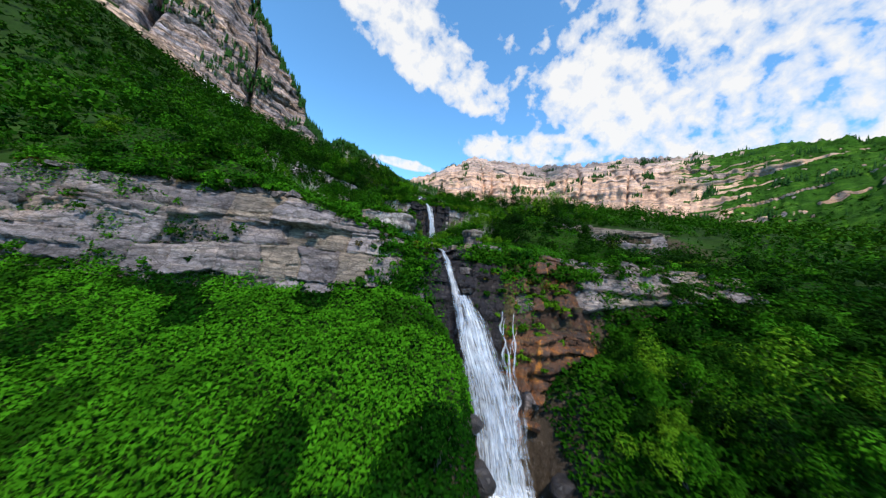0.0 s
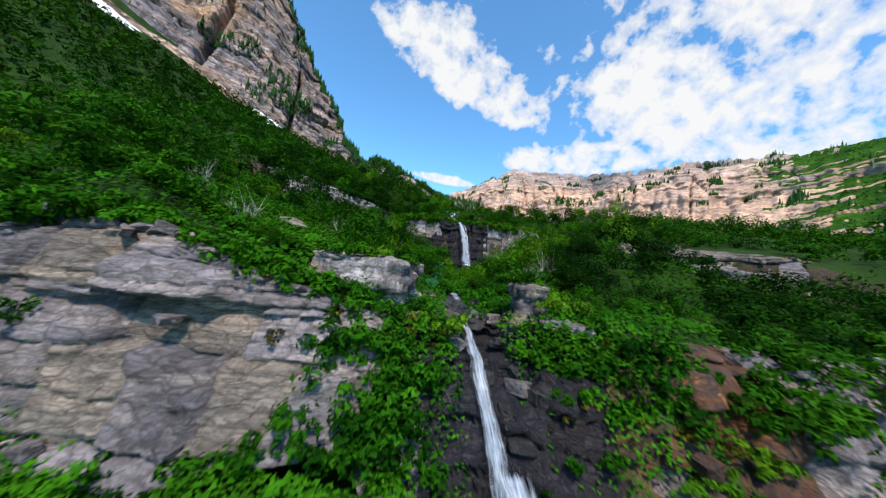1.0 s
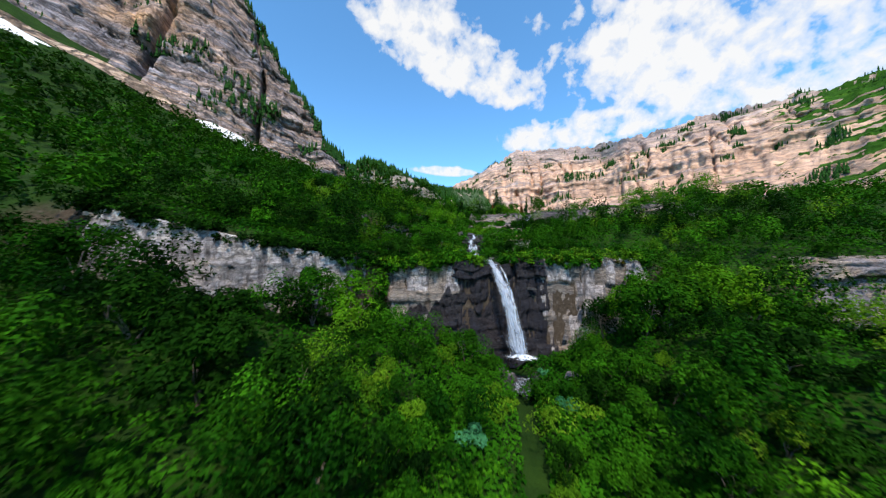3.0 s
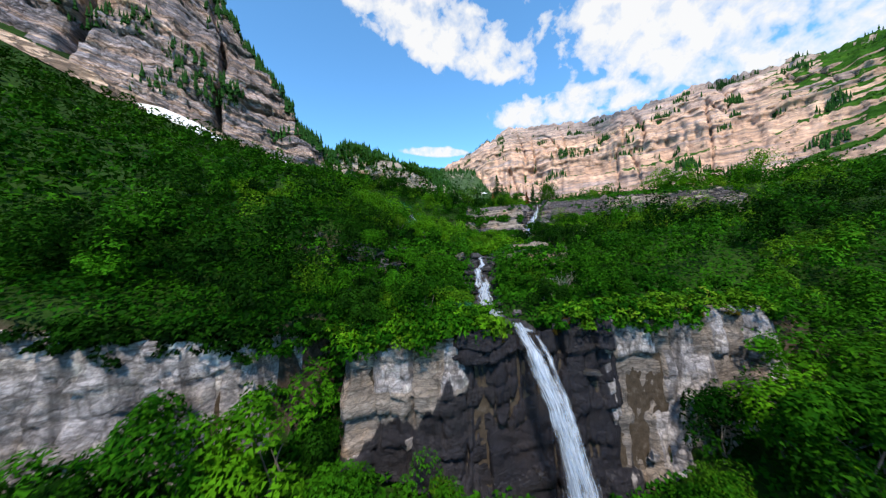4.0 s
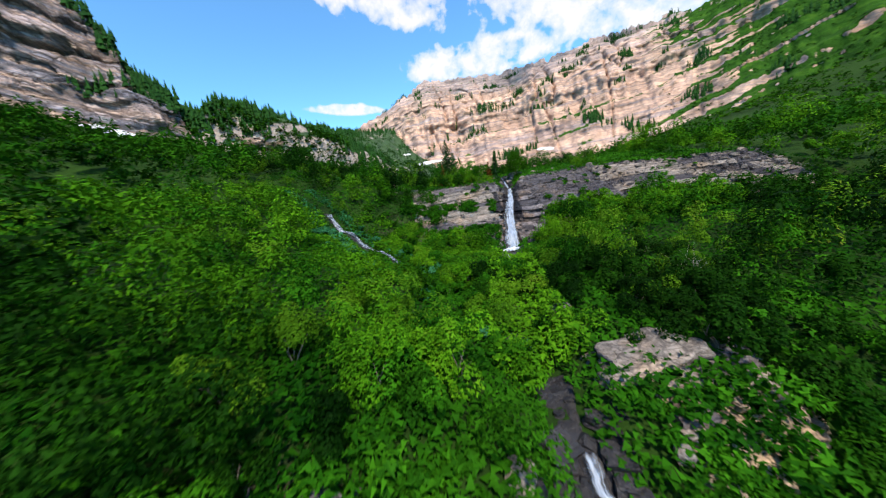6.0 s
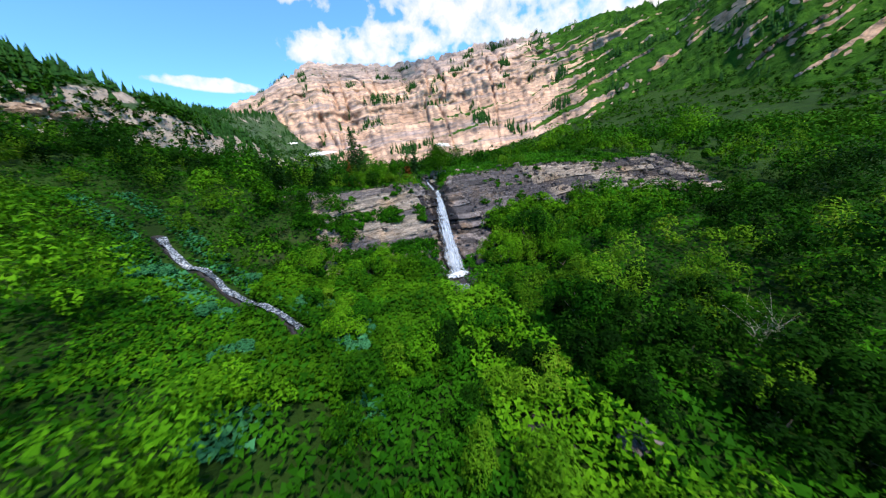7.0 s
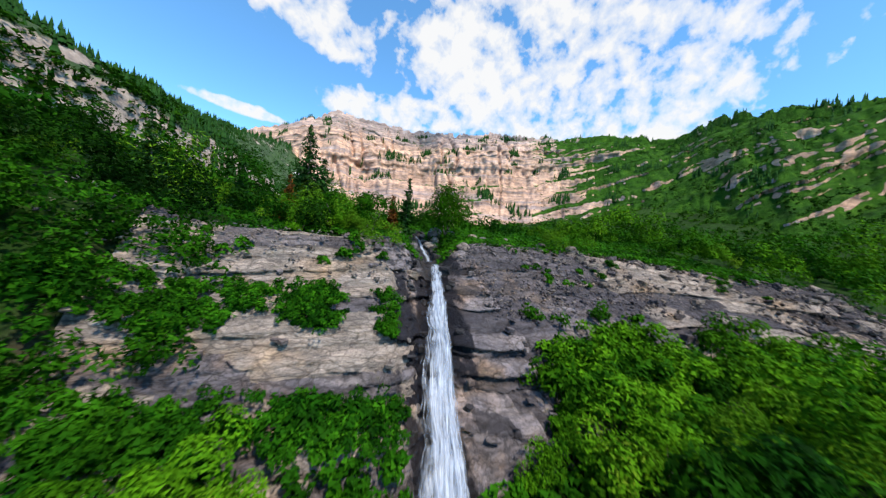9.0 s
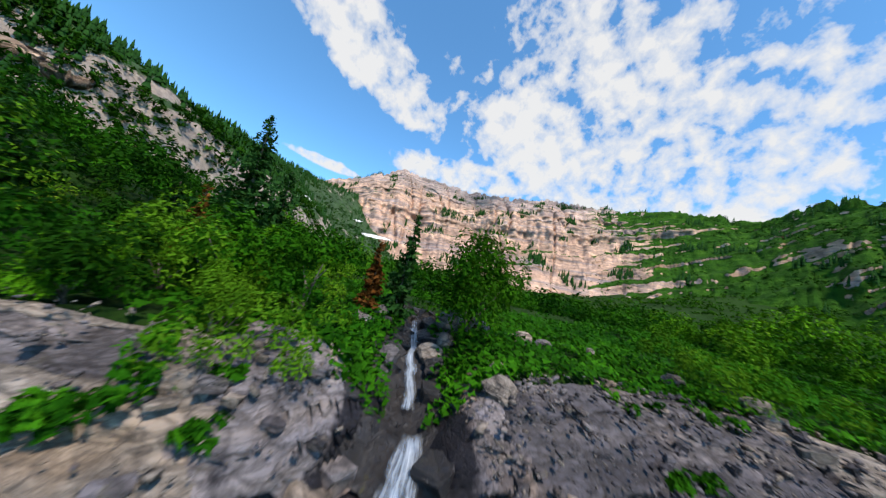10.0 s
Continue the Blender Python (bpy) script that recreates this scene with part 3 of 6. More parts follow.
def bed_relief(x, z, bed, run, seed, seam=1.0, column=0.0):
    """How far blocks stand out of a bedded face, a number for each block, and its lightness."""
    xw = x + 0.10 * run * fbm(x / run, z / bed, 0, 2, seed + 8)
    zw = z + 0.10 * bed * fbm(x / run / 1.5, z / bed, 0, 2, seed + 9) + 0.5 * fbm(x / 9, 0, 0, 2, seed)
    o1, hc, gb, gc = blocky(xw, zw, bed, run, seed)
    o2, h2, gb2, gc2 = blocky(xw, zw, 0.36 * bed, 0.5 * run, seed + 50)
    broken = step((value_noise(x / 3.2, z / 1.4, 0, seed + 10) - 0.42) / 0.16)
    out = 0.85 * o1 + (0.08 + 0.34 * broken) * o2
    out = out + 0.10 * fbm(x * 0.5, z * 0.9, 0, 4, seed + 6) + 0.06 * fbm(x * 2.6, z * 3.6, 0, 3, seed + 7)
    out = out - 0.32 * seam * np.exp(-((gb / 0.06) ** 2)) - 0.22 * np.exp(-((gc / 0.055) ** 2))
    out = out - broken * (0.16 * np.exp(-((gb2 / 0.05) ** 2)) + 0.12 * np.exp(-((gc2 / 0.05) ** 2)))
    if column:
        out = out + column * (0.4 * fbm(x * 0.9, z * 0.12, 0, 3, seed + 15) - 0.9 * np.exp(-((np.abs(fbm(x * 0.7, z * 0.10, 0, 2, seed + 16)) / 0.04) ** 2)))
    tone = 0.75 * (hc - 0.5) + 0.45 * broken * (h2 - 0.5) + 0.25 * (value_noise(x / 5, z / 2, 0, seed + 18) - 0.5)
    return out, hc, np.clip(tone, -0.5, 0.5)


def set_tone(me, tone):
    me.attributes.new("tone", "FLOAT", "POINT").data.foreach_set("value", np.asarray(tone, np.float32).ravel())


# ---- the mountains round the basin ----
def crest(az):
    """Angle of the skyline, in degrees above level, seen from the middle of the valley."""
    return np.interp(az, [-60, -26, -14, -9, -5, 0, 4, 10, 17, 25, 33, 43, 50, 56, 59, 63, 67, 72, 80, 95, 130], [16, 15, 14.0, 14.2, 16.2, 18.4, 20.1, 19.8, 19.0, 19.2, 19.8, 19.2, 19.2, 18.8, 17.7, 19.6, 20.3, 19.4, 19.6, 21, 16])


def far_wall():
    na, nv = 760, 170
    az, v = np.linspace(-30, 128, na), np.linspace(0, 1.12, nv)
    A, V = np.meshgrid(az, v, indexing="ij")
    a = np.radians(A)
    near = np.interp(A, [-30, -12, 0, 20, 40, 55, 70, 128], [760, 760, 560, 520, 500, 440, 330, 300])
    back = np.interp(A, [-30, 0, 40, 55, 62, 70, 128], [1250, 1150, 1080, 980, 900, 720, 640])
    top = back * np.tan(np.radians(crest(A)))
    foot = np.interp(A, [-30, -8, 0, 15, 40, 60, 128], [84, 64, 44, 38, 36, 30, 30])
    rise = np.interp(V, [0, 0.12, 0.5, 0.9, 1.0, 1.12], [0, 0.13, 0.56, 0.93, 1.0, 0.9])
    z = foot + (top - foot) * rise
    s = a * 720
    mid = np.sin(np.clip(V, 0.02, 1) * np.pi) ** 0.5
    east = step((A - 36) / 14)
    r = near + (back - near) * np.clip(V, 0, 1) + (V > 1) * (V - 1) * 900
    r = r + 40 * (1 - 0.5 * east) * fbm(A / 5 + 0.6 * V, V * 1.6, 0, 4, 31) * mid
    tilt = z - 0.015 * s - 0.34 * np.maximum(0, s - 480) + 9 * fbm(A / 8, V * 2, 0, 3, 5)
    big, hc, gb, gc = blocky(s, tilt, 36.0, 60.0, 32)
    sub, hm, gm, gn = blocky(s, tilt, 12.0, 24.0, 33)
    thin, ht, _, _ = blocky(s, tilt, 4.5, 12.0, 34)
    ledge = tilt / 36.0 + 0.9 * value_noise(tilt / 36.0 * 0.45, 3.3, 0, 33)
    fr = ledge - np.floor(ledge)
    strong = 0.5 + 1.0 * hash3(np.floor(ledge), ledge * 0, ledge * 0, 91)
    r = r + (24 + 12 * east) * strong * (step(fr / 0.32) - fr) * mid
    r = r - mid * ((9 - 2 * east) * big + (8 - 2 * east) * sub + 3.0 * thin)
    r = r - 13 * (1 - 0.5 * east) * (0.5 - np.abs(fbm(A / 1.5, np.floor(ledge) * 0.7 + V, 0, 4, 35))) * mid
    r = r + 26 * (1 - 0.7 * east) * np.exp(-((np.abs(fbm(A / 6 + 0.5 * V, V * 0.8, 0, 3, 36)) / 0.05) ** 2)) * mid
    z = z + 1.5 * fbm(A / 0.8, V * 14, 0, 3, 44) * np.clip(V * 4, 0, 1) + (9 * np.abs(fbm(A / 0.9, V * 3, 0, 3, 15)) + 12 * hm) * (V > 0.93)
    pts = np.stack([r * np.sin(a), 60 + r * np.cos(a), z + 8], -1)
    ob = new("mountain_ridge", mesh_from("mountain_ridge", pts, grid_faces(na, nv), mat=MOUNTAIN))
    set_tone(ob.data, 0.4 * (hc - 0.5) + 0.4 * (hm - 0.5) + 0.25 * (ht - 0.5))
    tagged(ob, "tan banded limestone cirque wall with grassy ledges", "mountain", kind="structure")
    return pts


WALL = far_wall()


def cliff_wall():
    """The steep banded cliff over the western slope, which drops to nothing at its northern end."""
    n, h = 500, 190
    u, v = np.linspace(0, 1, n), np.linspace(-0.06, 1.0, h)
    px = np.interp(u, [0, 0.12, 0.22, 0.34, 0.5, 0.7, 1], [-66, -80, -100, -122, -155, -205, -300])
    py = np.interp(u, [0, 0.12, 0.22, 0.34, 0.5, 0.7, 1], [176, 156, 138, 121, 92, 50, -30])
    pz = np.interp(u, [0, 0.12, 0.22, 0.34, 0.5, 0.7, 1], [40, 44, 50, 58, 62, 68, 70])
    tall = np.interp(u, [0, 0.06, 0.09, 0.12, 0.145, 0.17, 0.2, 0.22, 0.25, 0.28, 0.31, 0.34, 0.38, 0.42, 0.5, 1], [19, 22, 27, 37, 48, 64, 80, 94, 101, 118, 136, 163, 200, 220, 235, 240])
    dx, dy = np.gradient(px), np.gradient(py)
    ln = np.hypot(dx, dy)
    nx, ny = -dy / ln, dx / ln
    sign = np.sign(nx[n // 2])
    nx, ny = nx * sign, ny * sign
    U, V = np.meshgrid(u, v, indexing="ij")
    s = np.cumsum(ln)[:, None] + 0 * V
    Z = pz[:, None] + tall[:, None] * V
    back = tall[:, None] * (0.42 * V + 0.25 * np.maximum(0, V - 0.6))
    tilt = Z - np.interp(U, [0, 0.2, 0.32], [0.06, 0.12, 0.36]) * s + 2.2 * fbm(s / 30, Z / 30, 0, 3, 61)
    big, hc, gb, gc = blocky(s, tilt, 11.0, 15.0, 62)
    mid, hm, gm, gn = blocky(s, tilt, 3.6, 6.5, 63)
    thin, ht, _, _ = blocky(s, tilt, 1.3, 3.0, 64)
    back = back - 4.2 * big - 2.4 * mid - 0.9 * thin + 1.3 * np.exp(-((gb / 0.5) ** 2)) + 0.7 * np.exp(-((gn / 0.35) ** 2))
    back = back - 6 * fbm(s / 17, Z / 40, 0, 4, 71) * np.clip(V * 3, 0, 1) - 0.8 * fbm(s / 4, Z / 6, 0, 3, 72)
    gully = np.abs(fbm(s / 36, Z / 140, 0, 3, 73))
    back = back + 9 * np.exp(-((gully / 0.09) ** 2))
    tone = 0.45 * (hc - 0.5) + 0.4 * (hm - 0.5) + 0.3 * (ht - 0.5)
    X, Y = px[:, None] - nx[:, None] * back, py[:, None] - ny[:, None] * back
    Z = Z + 0.8 * fbm(s / 3, Z / 5, 0, 3, 75) * (V > 0.02)
    pts = np.stack([X, Y, Z], -1)
    ob = new("cliff_wall", mesh_from("cliff_wall", pts, grid_faces(n, h), mat=FAR_GREY))
    set_tone(ob.data, tone)
    tagged(ob, "towering grey and orange banded limestone cliff with trees", "cliff", kind="structure")
    return pts


CLIFF = cliff_wall()


def spur():
    """The wooded spur behind the cliff's end, running back to the saddle."""
    n, m = 260, 60
    t = np.linspace(0, 1, n)
    bend = [0, 0.08, 0.16, 0.42, 0.7, 1]
    cx = np.interp(t, bend, [-78, -60, -47, -85, -100, -40])
    cy = np.interp(t, bend, [158, 182, 204, 360, 610, 1010])
    cz = np.interp(t, bend, [64, 62, 58, 99, 157, 246])
    w = np.interp(t, bend, [34, 34, 42, 110, 170, 260])
    v = np.linspace(-0.7, 1, m)
    T_, V = np.meshgrid(t, v, indexing="ij")
    X = cx[:, None] + w[:, None] * V
    Y = cy[:, None] + 0 * V
    drop = np.where(V > 0, 0.64 * np.abs(V) ** 0.85, 0.5 * -V)
    Z = cz[:, None] - w[:, None] * drop
    led = Z / 9 + 0.9 * fbm(X / 40, Y / 60, 0, 3, 81)
    fr = led - np.floor(led)
    Z = Z + 3.0 * (step(fr / 0.45) - fr) * np.clip(V * 5, 0, 1) + 2.0 * fbm(X / 9, Y / 12, 0, 4, 82)
    under = land(X, Y, False) - 5
    sink = np.maximum(step((V - 0.45) / 0.5) * step((420 - Y) / 150), step((0.05 - T_) / 0.05))
    Z = Z + sink * (np.minimum(under, Z) - Z)
    pts = np.stack([X, Y, Z], -1)
    ob = new("wooded_spur", mesh_from("wooded_spur", pts, grid_faces(n, m), mat=SPUR_MAT))
    tagged(ob, "wooded mountain spur with rock outcrops and grass", "hillside", kind="structure")
    return pts


SPUR = spur()


def snow_patch(cx, cy, length, width, yaw, seed, lift=0.7, base=None):
    """A wasting snow bank with a ragged outline, lying on the slope."""
    nr, na = 12, 52
    r, a = np.linspace(0, 1, nr), np.linspace(0, 2 * np.pi, na, endpoint=False)
    R_, A = np.meshgrid(r, a, indexing="ij")
    edge = 1 + 0.45 * fbm(np.cos(A) * 1.8, np.sin(A) * 1.8, 0, 3, seed)
    u, v = length * R_ * edge * np.cos(A), width * R_ * edge * np.sin(A) * (1 + 0.4 * np.cos(A))
    c, s = math.cos(radians(yaw)), math.sin(radians(yaw))
    x, y = cx + u * c - v * s, cy + u * s + v * c
    if base is SPUR:
        flat = SPUR.reshape(-1, 3)
        under = np.array([flat[np.argmin((flat[:, 0] - a) ** 2 + (flat[:, 1] - b) ** 2), 2] for a, b in zip(x.ravel(), y.ravel())]).reshape(x.shape)
        for _ in range(3):
            under = (under + np.roll(under, 1, 1) + np.roll(under, -1, 1)) / 3
    z = (land(x, y) if base is None else under if base is SPUR else base + 0.35 * (y - cy)) + lift * (1 - R_**3) - 0.25
    quads = [(i * na + j, (i + 1) * na + j, (i + 1) * na + (j + 1) % na, i * na + (j + 1) % na) for i in range(nr - 1) for j in range(na)]
    ob = new("snow_patch", mesh_from("snow_patch", np.stack([x, y, z], -1), quads, mat=SNOW, smooth=True))
    return tagged(ob, "dirty white snow patch lying below a cliff", "snow", "snow patches")


# ---- leaves ----
def leaves(p, nrm, size, wide=0.55, fold=0.25, jitter=0.48, gen=rng):
    """Corner array of folded leaf blades at points p, facing roughly along nrm. Four corners a leaf."""
    n = len(p)
    nrm = nrm + gen.normal(0, jitter, (n, 3))
    nrm /= np.linalg.norm(nrm, axis=1, keepdims=True) + 1e-9
    d = gen.normal(0, 1, (n, 3))
    d -= (d * nrm).sum(1, keepdims=True) * nrm
    d /= np.linalg.norm(d, axis=1, keepdims=True) + 1e-9
    s = np.cross(nrm, d)
    size = (size * gen.uniform(0.65, 1.3, n))[:, None]
    mid = p + 0.1 * d * size
    return np.stack([p - 0.5 * d * size, mid + s * size * wide * 0.5 + nrm * fold * size * 0.4, p + 0.55 * d * size, mid - s * size * wide * 0.5 + nrm * fold * size * 0.4], 1)


def leaf_tris(p, nrm, size, wide, gen, jitter=0.45):
    """Corner array of three-cornered leaves at points p, facing roughly along nrm."""
    n = len(p)
    nrm = nrm + gen.normal(0, jitter, (n, 3))
    nrm /= np.linalg.norm(nrm, axis=1, keepdims=True) + 1e-9
    d = gen.normal(0, 1, (n, 3))
    d -= (d * nrm).sum(1, keepdims=True) * nrm
    d /= np.linalg.norm(d, axis=1, keepdims=True) + 1e-9
    s = np.cross(nrm, d)
    size = (size * gen.uniform(0.65, 1.3, n))[:, None]
    foot = p - 0.45 * d * size
    return np.stack([foot + s * size * wide * 0.62, p + 0.75 * d * size, foot - s * size * wide * 0.62], 1)


def crown_points(n, radius, height, lumps, gen):
    """Points and outward directions on a crown made of uneven lumps."""
    c = np.stack([gen.normal(0, 0.42, lumps), gen.normal(0, 0.42, lumps), gen.uniform(0.25, 0.95, lumps)], 1)
    c[:, :2] *= (1.15 - 0.45 * c[:, 2:])
    lr = gen.uniform(0.22, 0.42, lumps)
    k = gen.integers(0, lumps, n)
    d = gen.normal(0, 1, (n, 3))
    d[:, 2] = np.abs(d[:, 2]) * 1.0 - 0.25
    d /= np.linalg.norm(d, axis=1, keepdims=True)
    p = c[k] + d * (lr[k] * gen.uniform(0.72, 1.08, n) ** 0.5)[:, None]
    p = p * [radius, radius, height]
    p[:, 2] = np.maximum(p[:, 2], 0.02)
    return p, d + [0, 0, 0.55]


def crown_mesh(name, n, radius, height, lumps, size, mat, seed, wide=0.55):
    gen = np.random.default_rng(seed)
    p, d = crown_points(n, radius, height, lumps, gen)
    co = leaf_tris(p, d, size, wide, gen)
    return mesh_from(name, co, tris=np.arange(3 * n).reshape(-1, 3), mat=mat)


def tube(points, r0, r1, sides=5):
    """Corners and quads of a tapered tube along points."""
    pts = np.asarray(points, float)
    n = len(pts)
    tan = np.gradient(pts, axis=0)
    tan /= np.linalg.norm(tan, axis=1, keepdims=True) + 1e-9
    ref = np.where(np.abs(tan[:, 2:3]) > 0.9, [[1.0, 0, 0]], [[0, 0, 1.0]])
    a = np.cross(tan, ref)
    a /= np.linalg.norm(a, axis=1, keepdims=True) + 1e-9
    b = np.cross(tan, a)
    r = np.linspace(r0, r1, n)[:, None, None]
    th = np.linspace(0, 2 * np.pi, sides, endpoint=False)
    v = pts[:, None] + r * (a[:, None] * np.cos(th)[:, None] + b[:, None] * np.sin(th)[:, None])
    q = []
    for i in range(n - 1):
        for j in range(sides):
            q.append((i * sides + j, i * sides + (j + 1) % sides, (i + 1) * sides + (j + 1) % sides, (i + 1) * sides + j))
    return v.reshape(-1, 3), np.array(q)


def limbs_mesh(name, stems, height, spread, r0, mat, seed, twigs=2):
    """Several crooked stems rising from one foot, each with a few side limbs."""
    gen = np.random.default_rng(seed)
    vs, qs, at = [], [], 0
    for s in range(stems):
        a = 2 * np.pi * (s + gen.uniform(0, 0.7)) / stems
        t = np.linspace(0, 1, 6)[:, None]
        lean = spread * gen.uniform(0.4, 1.0)
        pts = np.concatenate([np.cos(a) * lean * t**1.3, np.sin(a) * lean * t**1.3, height * gen.uniform(0.65, 0.95) * t], 1) + gen.normal(0, 0.035 * height, (6, 3)) * t
        for start, end, r in [(0, None, r0)] + [(gen.integers(2, 5), gen.normal(0, 0.35, 3) * spread + [0, 0, 0.3 * height], r0 * 0.5) for _ in range(twigs)]:
            path = pts if end is None else pts[start] + np.linspace(0, 1, 4)[:, None] * end
            v, q = tube(path, r, r * 0.25)
            vs.append(v)
            qs.append(q + at)
            at += len(v)
    return mesh_from(name, np.concatenate(vs), np.concatenate(qs), mat=mat, smooth=True)


# ---- shrubs that stand by themselves along the creek ----
def shrub_kind(name, seed, radius, height, n, size, mat, label, lumps=11, wide=0.55):
    me_c = crown_mesh("crown", n, radius, height, lumps, size, mat, seed, wide)
    me_s = [limbs_mesh("stem", 1, height * 0.8, radius * 0.55, 0.035 * height**0.5, BARK, seed + 1 + k, 1) for k in range(3)]
    return name, me_c, me_s, label


def plant(kind, x, y, z, turn, size, group="shrubs along the creek"):
    name, me_c, me_s, label = kind
    ob = empty(name, x, y, z)
    ob.matrix_basis = Matrix.LocRotScale((x, y, z), Euler((0, 0, turn)), (size, size, size))
    child("crown", me_c, ob)
    for k, me in enumerate(me_s):
        child("stem", me, ob, "thin crooked brown stem", Euler((0, 0, 2.1 * k)).to_matrix().to_4x4())
    return tagged(ob, label, "shrub", group)


KINDS = [  # the last two grow on the upper benches
    shrub_kind("alder_shrub", 11, 1.5, 2.2, 2500, 0.125, SHRUB, "dense green broadleaf shrub on the slope"),
    shrub_kind("maple_shrub", 12, 1.8, 2.6, 2800, 0.13, SHRUB, "tall rounded green mountain shrub"),
    shrub_kind("willow_shrub", 13, 1.3, 1.8, 2500, 0.125, YELLOW, "yellow-green willow shrub with narrow leaves", 8, 0.34),
    shrub_kind("currant_shrub", 14, 1.1, 1.3, 1800, 0.12, HERB, "low bright green leafy shrub"),
    shrub_kind("elder_shrub", 15, 1.4, 2.0, 2300, 0.135, DARK_SHADED, "elder shrub with large leaves, dark green with shade painted in"),
    shrub_kind("sage_shrub", 16, 0.9, 1.0, 1400, 0.14, GLAUCOUS, "low blue-green leafy shrub beside the creek"),
    shrub_kind("birch_shrub", 17, 1.6, 2.3, 2600, 0.125, BRIGHT, "light green broadleaf shrub on the slope"),
    shrub_kind("ninebark_shrub", 18, 1.4, 1.9, 2400, 0.12, BRIGHT, "light green mounded mountain shrub"),
]


def off_creek(x, y):
    return np.abs(x - creek_x(y))


def scatter(n, x0, x1, y0, y1, gap, gen):
    """Random places kept apart by about gap metres, thinned on a coarse grid."""
    x, y = gen.uniform(x0, x1, n), gen.uniform(y0, y1, n)
    keep = {}
    for i in range(n):
        keep.setdefault((int(x[i] // gap), int(y[i] // gap)), i)
    i = np.array(sorted(keep.values()))
    return x[i], y[i]


def west_stream(y):
    bend = np.interp(y, [80, 86, 88, 90, 91.9, 93.4, 95, 97, 98.6, 100, 101.6, 103.4, 106, 109, 118], [-13.2, -13.0, -12.9, -12.8, -13.1, -14.0, -15.2, -16.6, -18.1, -18.8, -20.2, -21.6, -23.2, -26, -33])
    return bend + 0.3 * fbm(np.asarray(y, float) / 2.6, 5.5, 0, 3, 57)


def bare(x, y):
    """Places with no shrubs: the creek, the rock steps, the scree slab, the herb meadow below the first step."""
    hidden = ((y > 29) & (y < 57)) | ((y > 75) & (y < 94))
    b = off_creek(x, y) < np.where(hidden & ((y < 30) | (y > 35)), 0.5, 1.7)
    b |= (y > 92) & (y < 112) & (np.abs(x - west_stream(y)) < 1.4)
    b |= (y > 12) & (y < 20.5) & (x < 9.6) & (x > 0)
    line, deep = step_line(4, x)
    b |= (np.abs(y - line) < deep * 0.5) & (x > -11) & (x < 29)
    b |= (x < 0.5) & (y < 18) & (x > -24)
    for k, wide in ((1, (x > -29) & (x < 11)), (2, ((x > -35) & (x < 10)) | ((x > 22) & (x < 45)))):
        line, deep = step_line(k, x)
        b |= (y < line + deep * 0.5 - 0.2) & (y > line - deep * 0.5 - np.where(x > 6.5, -1.5, 1.4)) & wide
    b |= (x > -7.6) & (x < -2.2) & (y > 18) & (y < 25.5)
    b |= (x > 1.0) & (x < 15.5) & (y > 20) & (y < 26.5)
    b |= (x > 1.2) & (x < 34) & (y > 100) & (y < 130) & (value_noise(x / 4, y / 4, 0, 55) < 0.72)
    b |= (x > -9) & (x < -2.4) & (y > 88) & (y < 98.5)
    b |= (y > 86) & (y < 111) & (x - west_stream(y) > -7) & (x - west_stream(y) < 1.6)
    b |= (x > -21) & (x < -8.5) & (y > 24.5) & (y < 33.5)
    b |= (np.abs(x + 3.2) < 2.6) & (y > 71) & (y < 76.2)
    b |= (x < -60) & (y > np.interp(x, [-300, -205, -155, -122, -100, -80, -66], [-30, 50, 92, 121, 138, 156, 176]) - 19)
    return b


gen = np.random.default_rng(3)
px_, py_ = scatter(1400, -18, 15, 1, 124, 2.6, gen)
ok = ~bare(px_, py_) & (off_creek(px_, py_) < 13)
px_, py_ = px_[ok], py_[ok]
order = np.argsort(off_creek(px_, py_))[:200]
for i in order:
    x, y = float(px_[i]), float(py_[i])
    d = float(off_creek(x, y))
    pick = [3, 5, 3, 2, 0, 4][int(gen.integers(0, 6))] if d < 3.2 else [0, 1, 4, 0, 2, 1, 3][int(gen.integers(0, 7))]
    if y > 74 and d > 3.2:
        pick = [6, 2, 7, 6, 7, 3][int(gen.integers(0, 6))]
    # Two dim hollows take the darker kinds, their shade carried by leaf colour.
    if (x < -11 and 55 < y < 70) or (x > -6 and 74 < y < 88):
        pick = [0, 4, 4, 1][int(gen.integers(0, 4))]
    size = float(gen.uniform(0.65, 1.1)) * (0.85 if d < 3.2 else 1.0) * (0.55 if 18 < y < 31 else 1.0)
    plant(KINDS[pick], x, y, float(land(x, y)) - 0.12, float(gen.uniform(0, 6.28)), size)


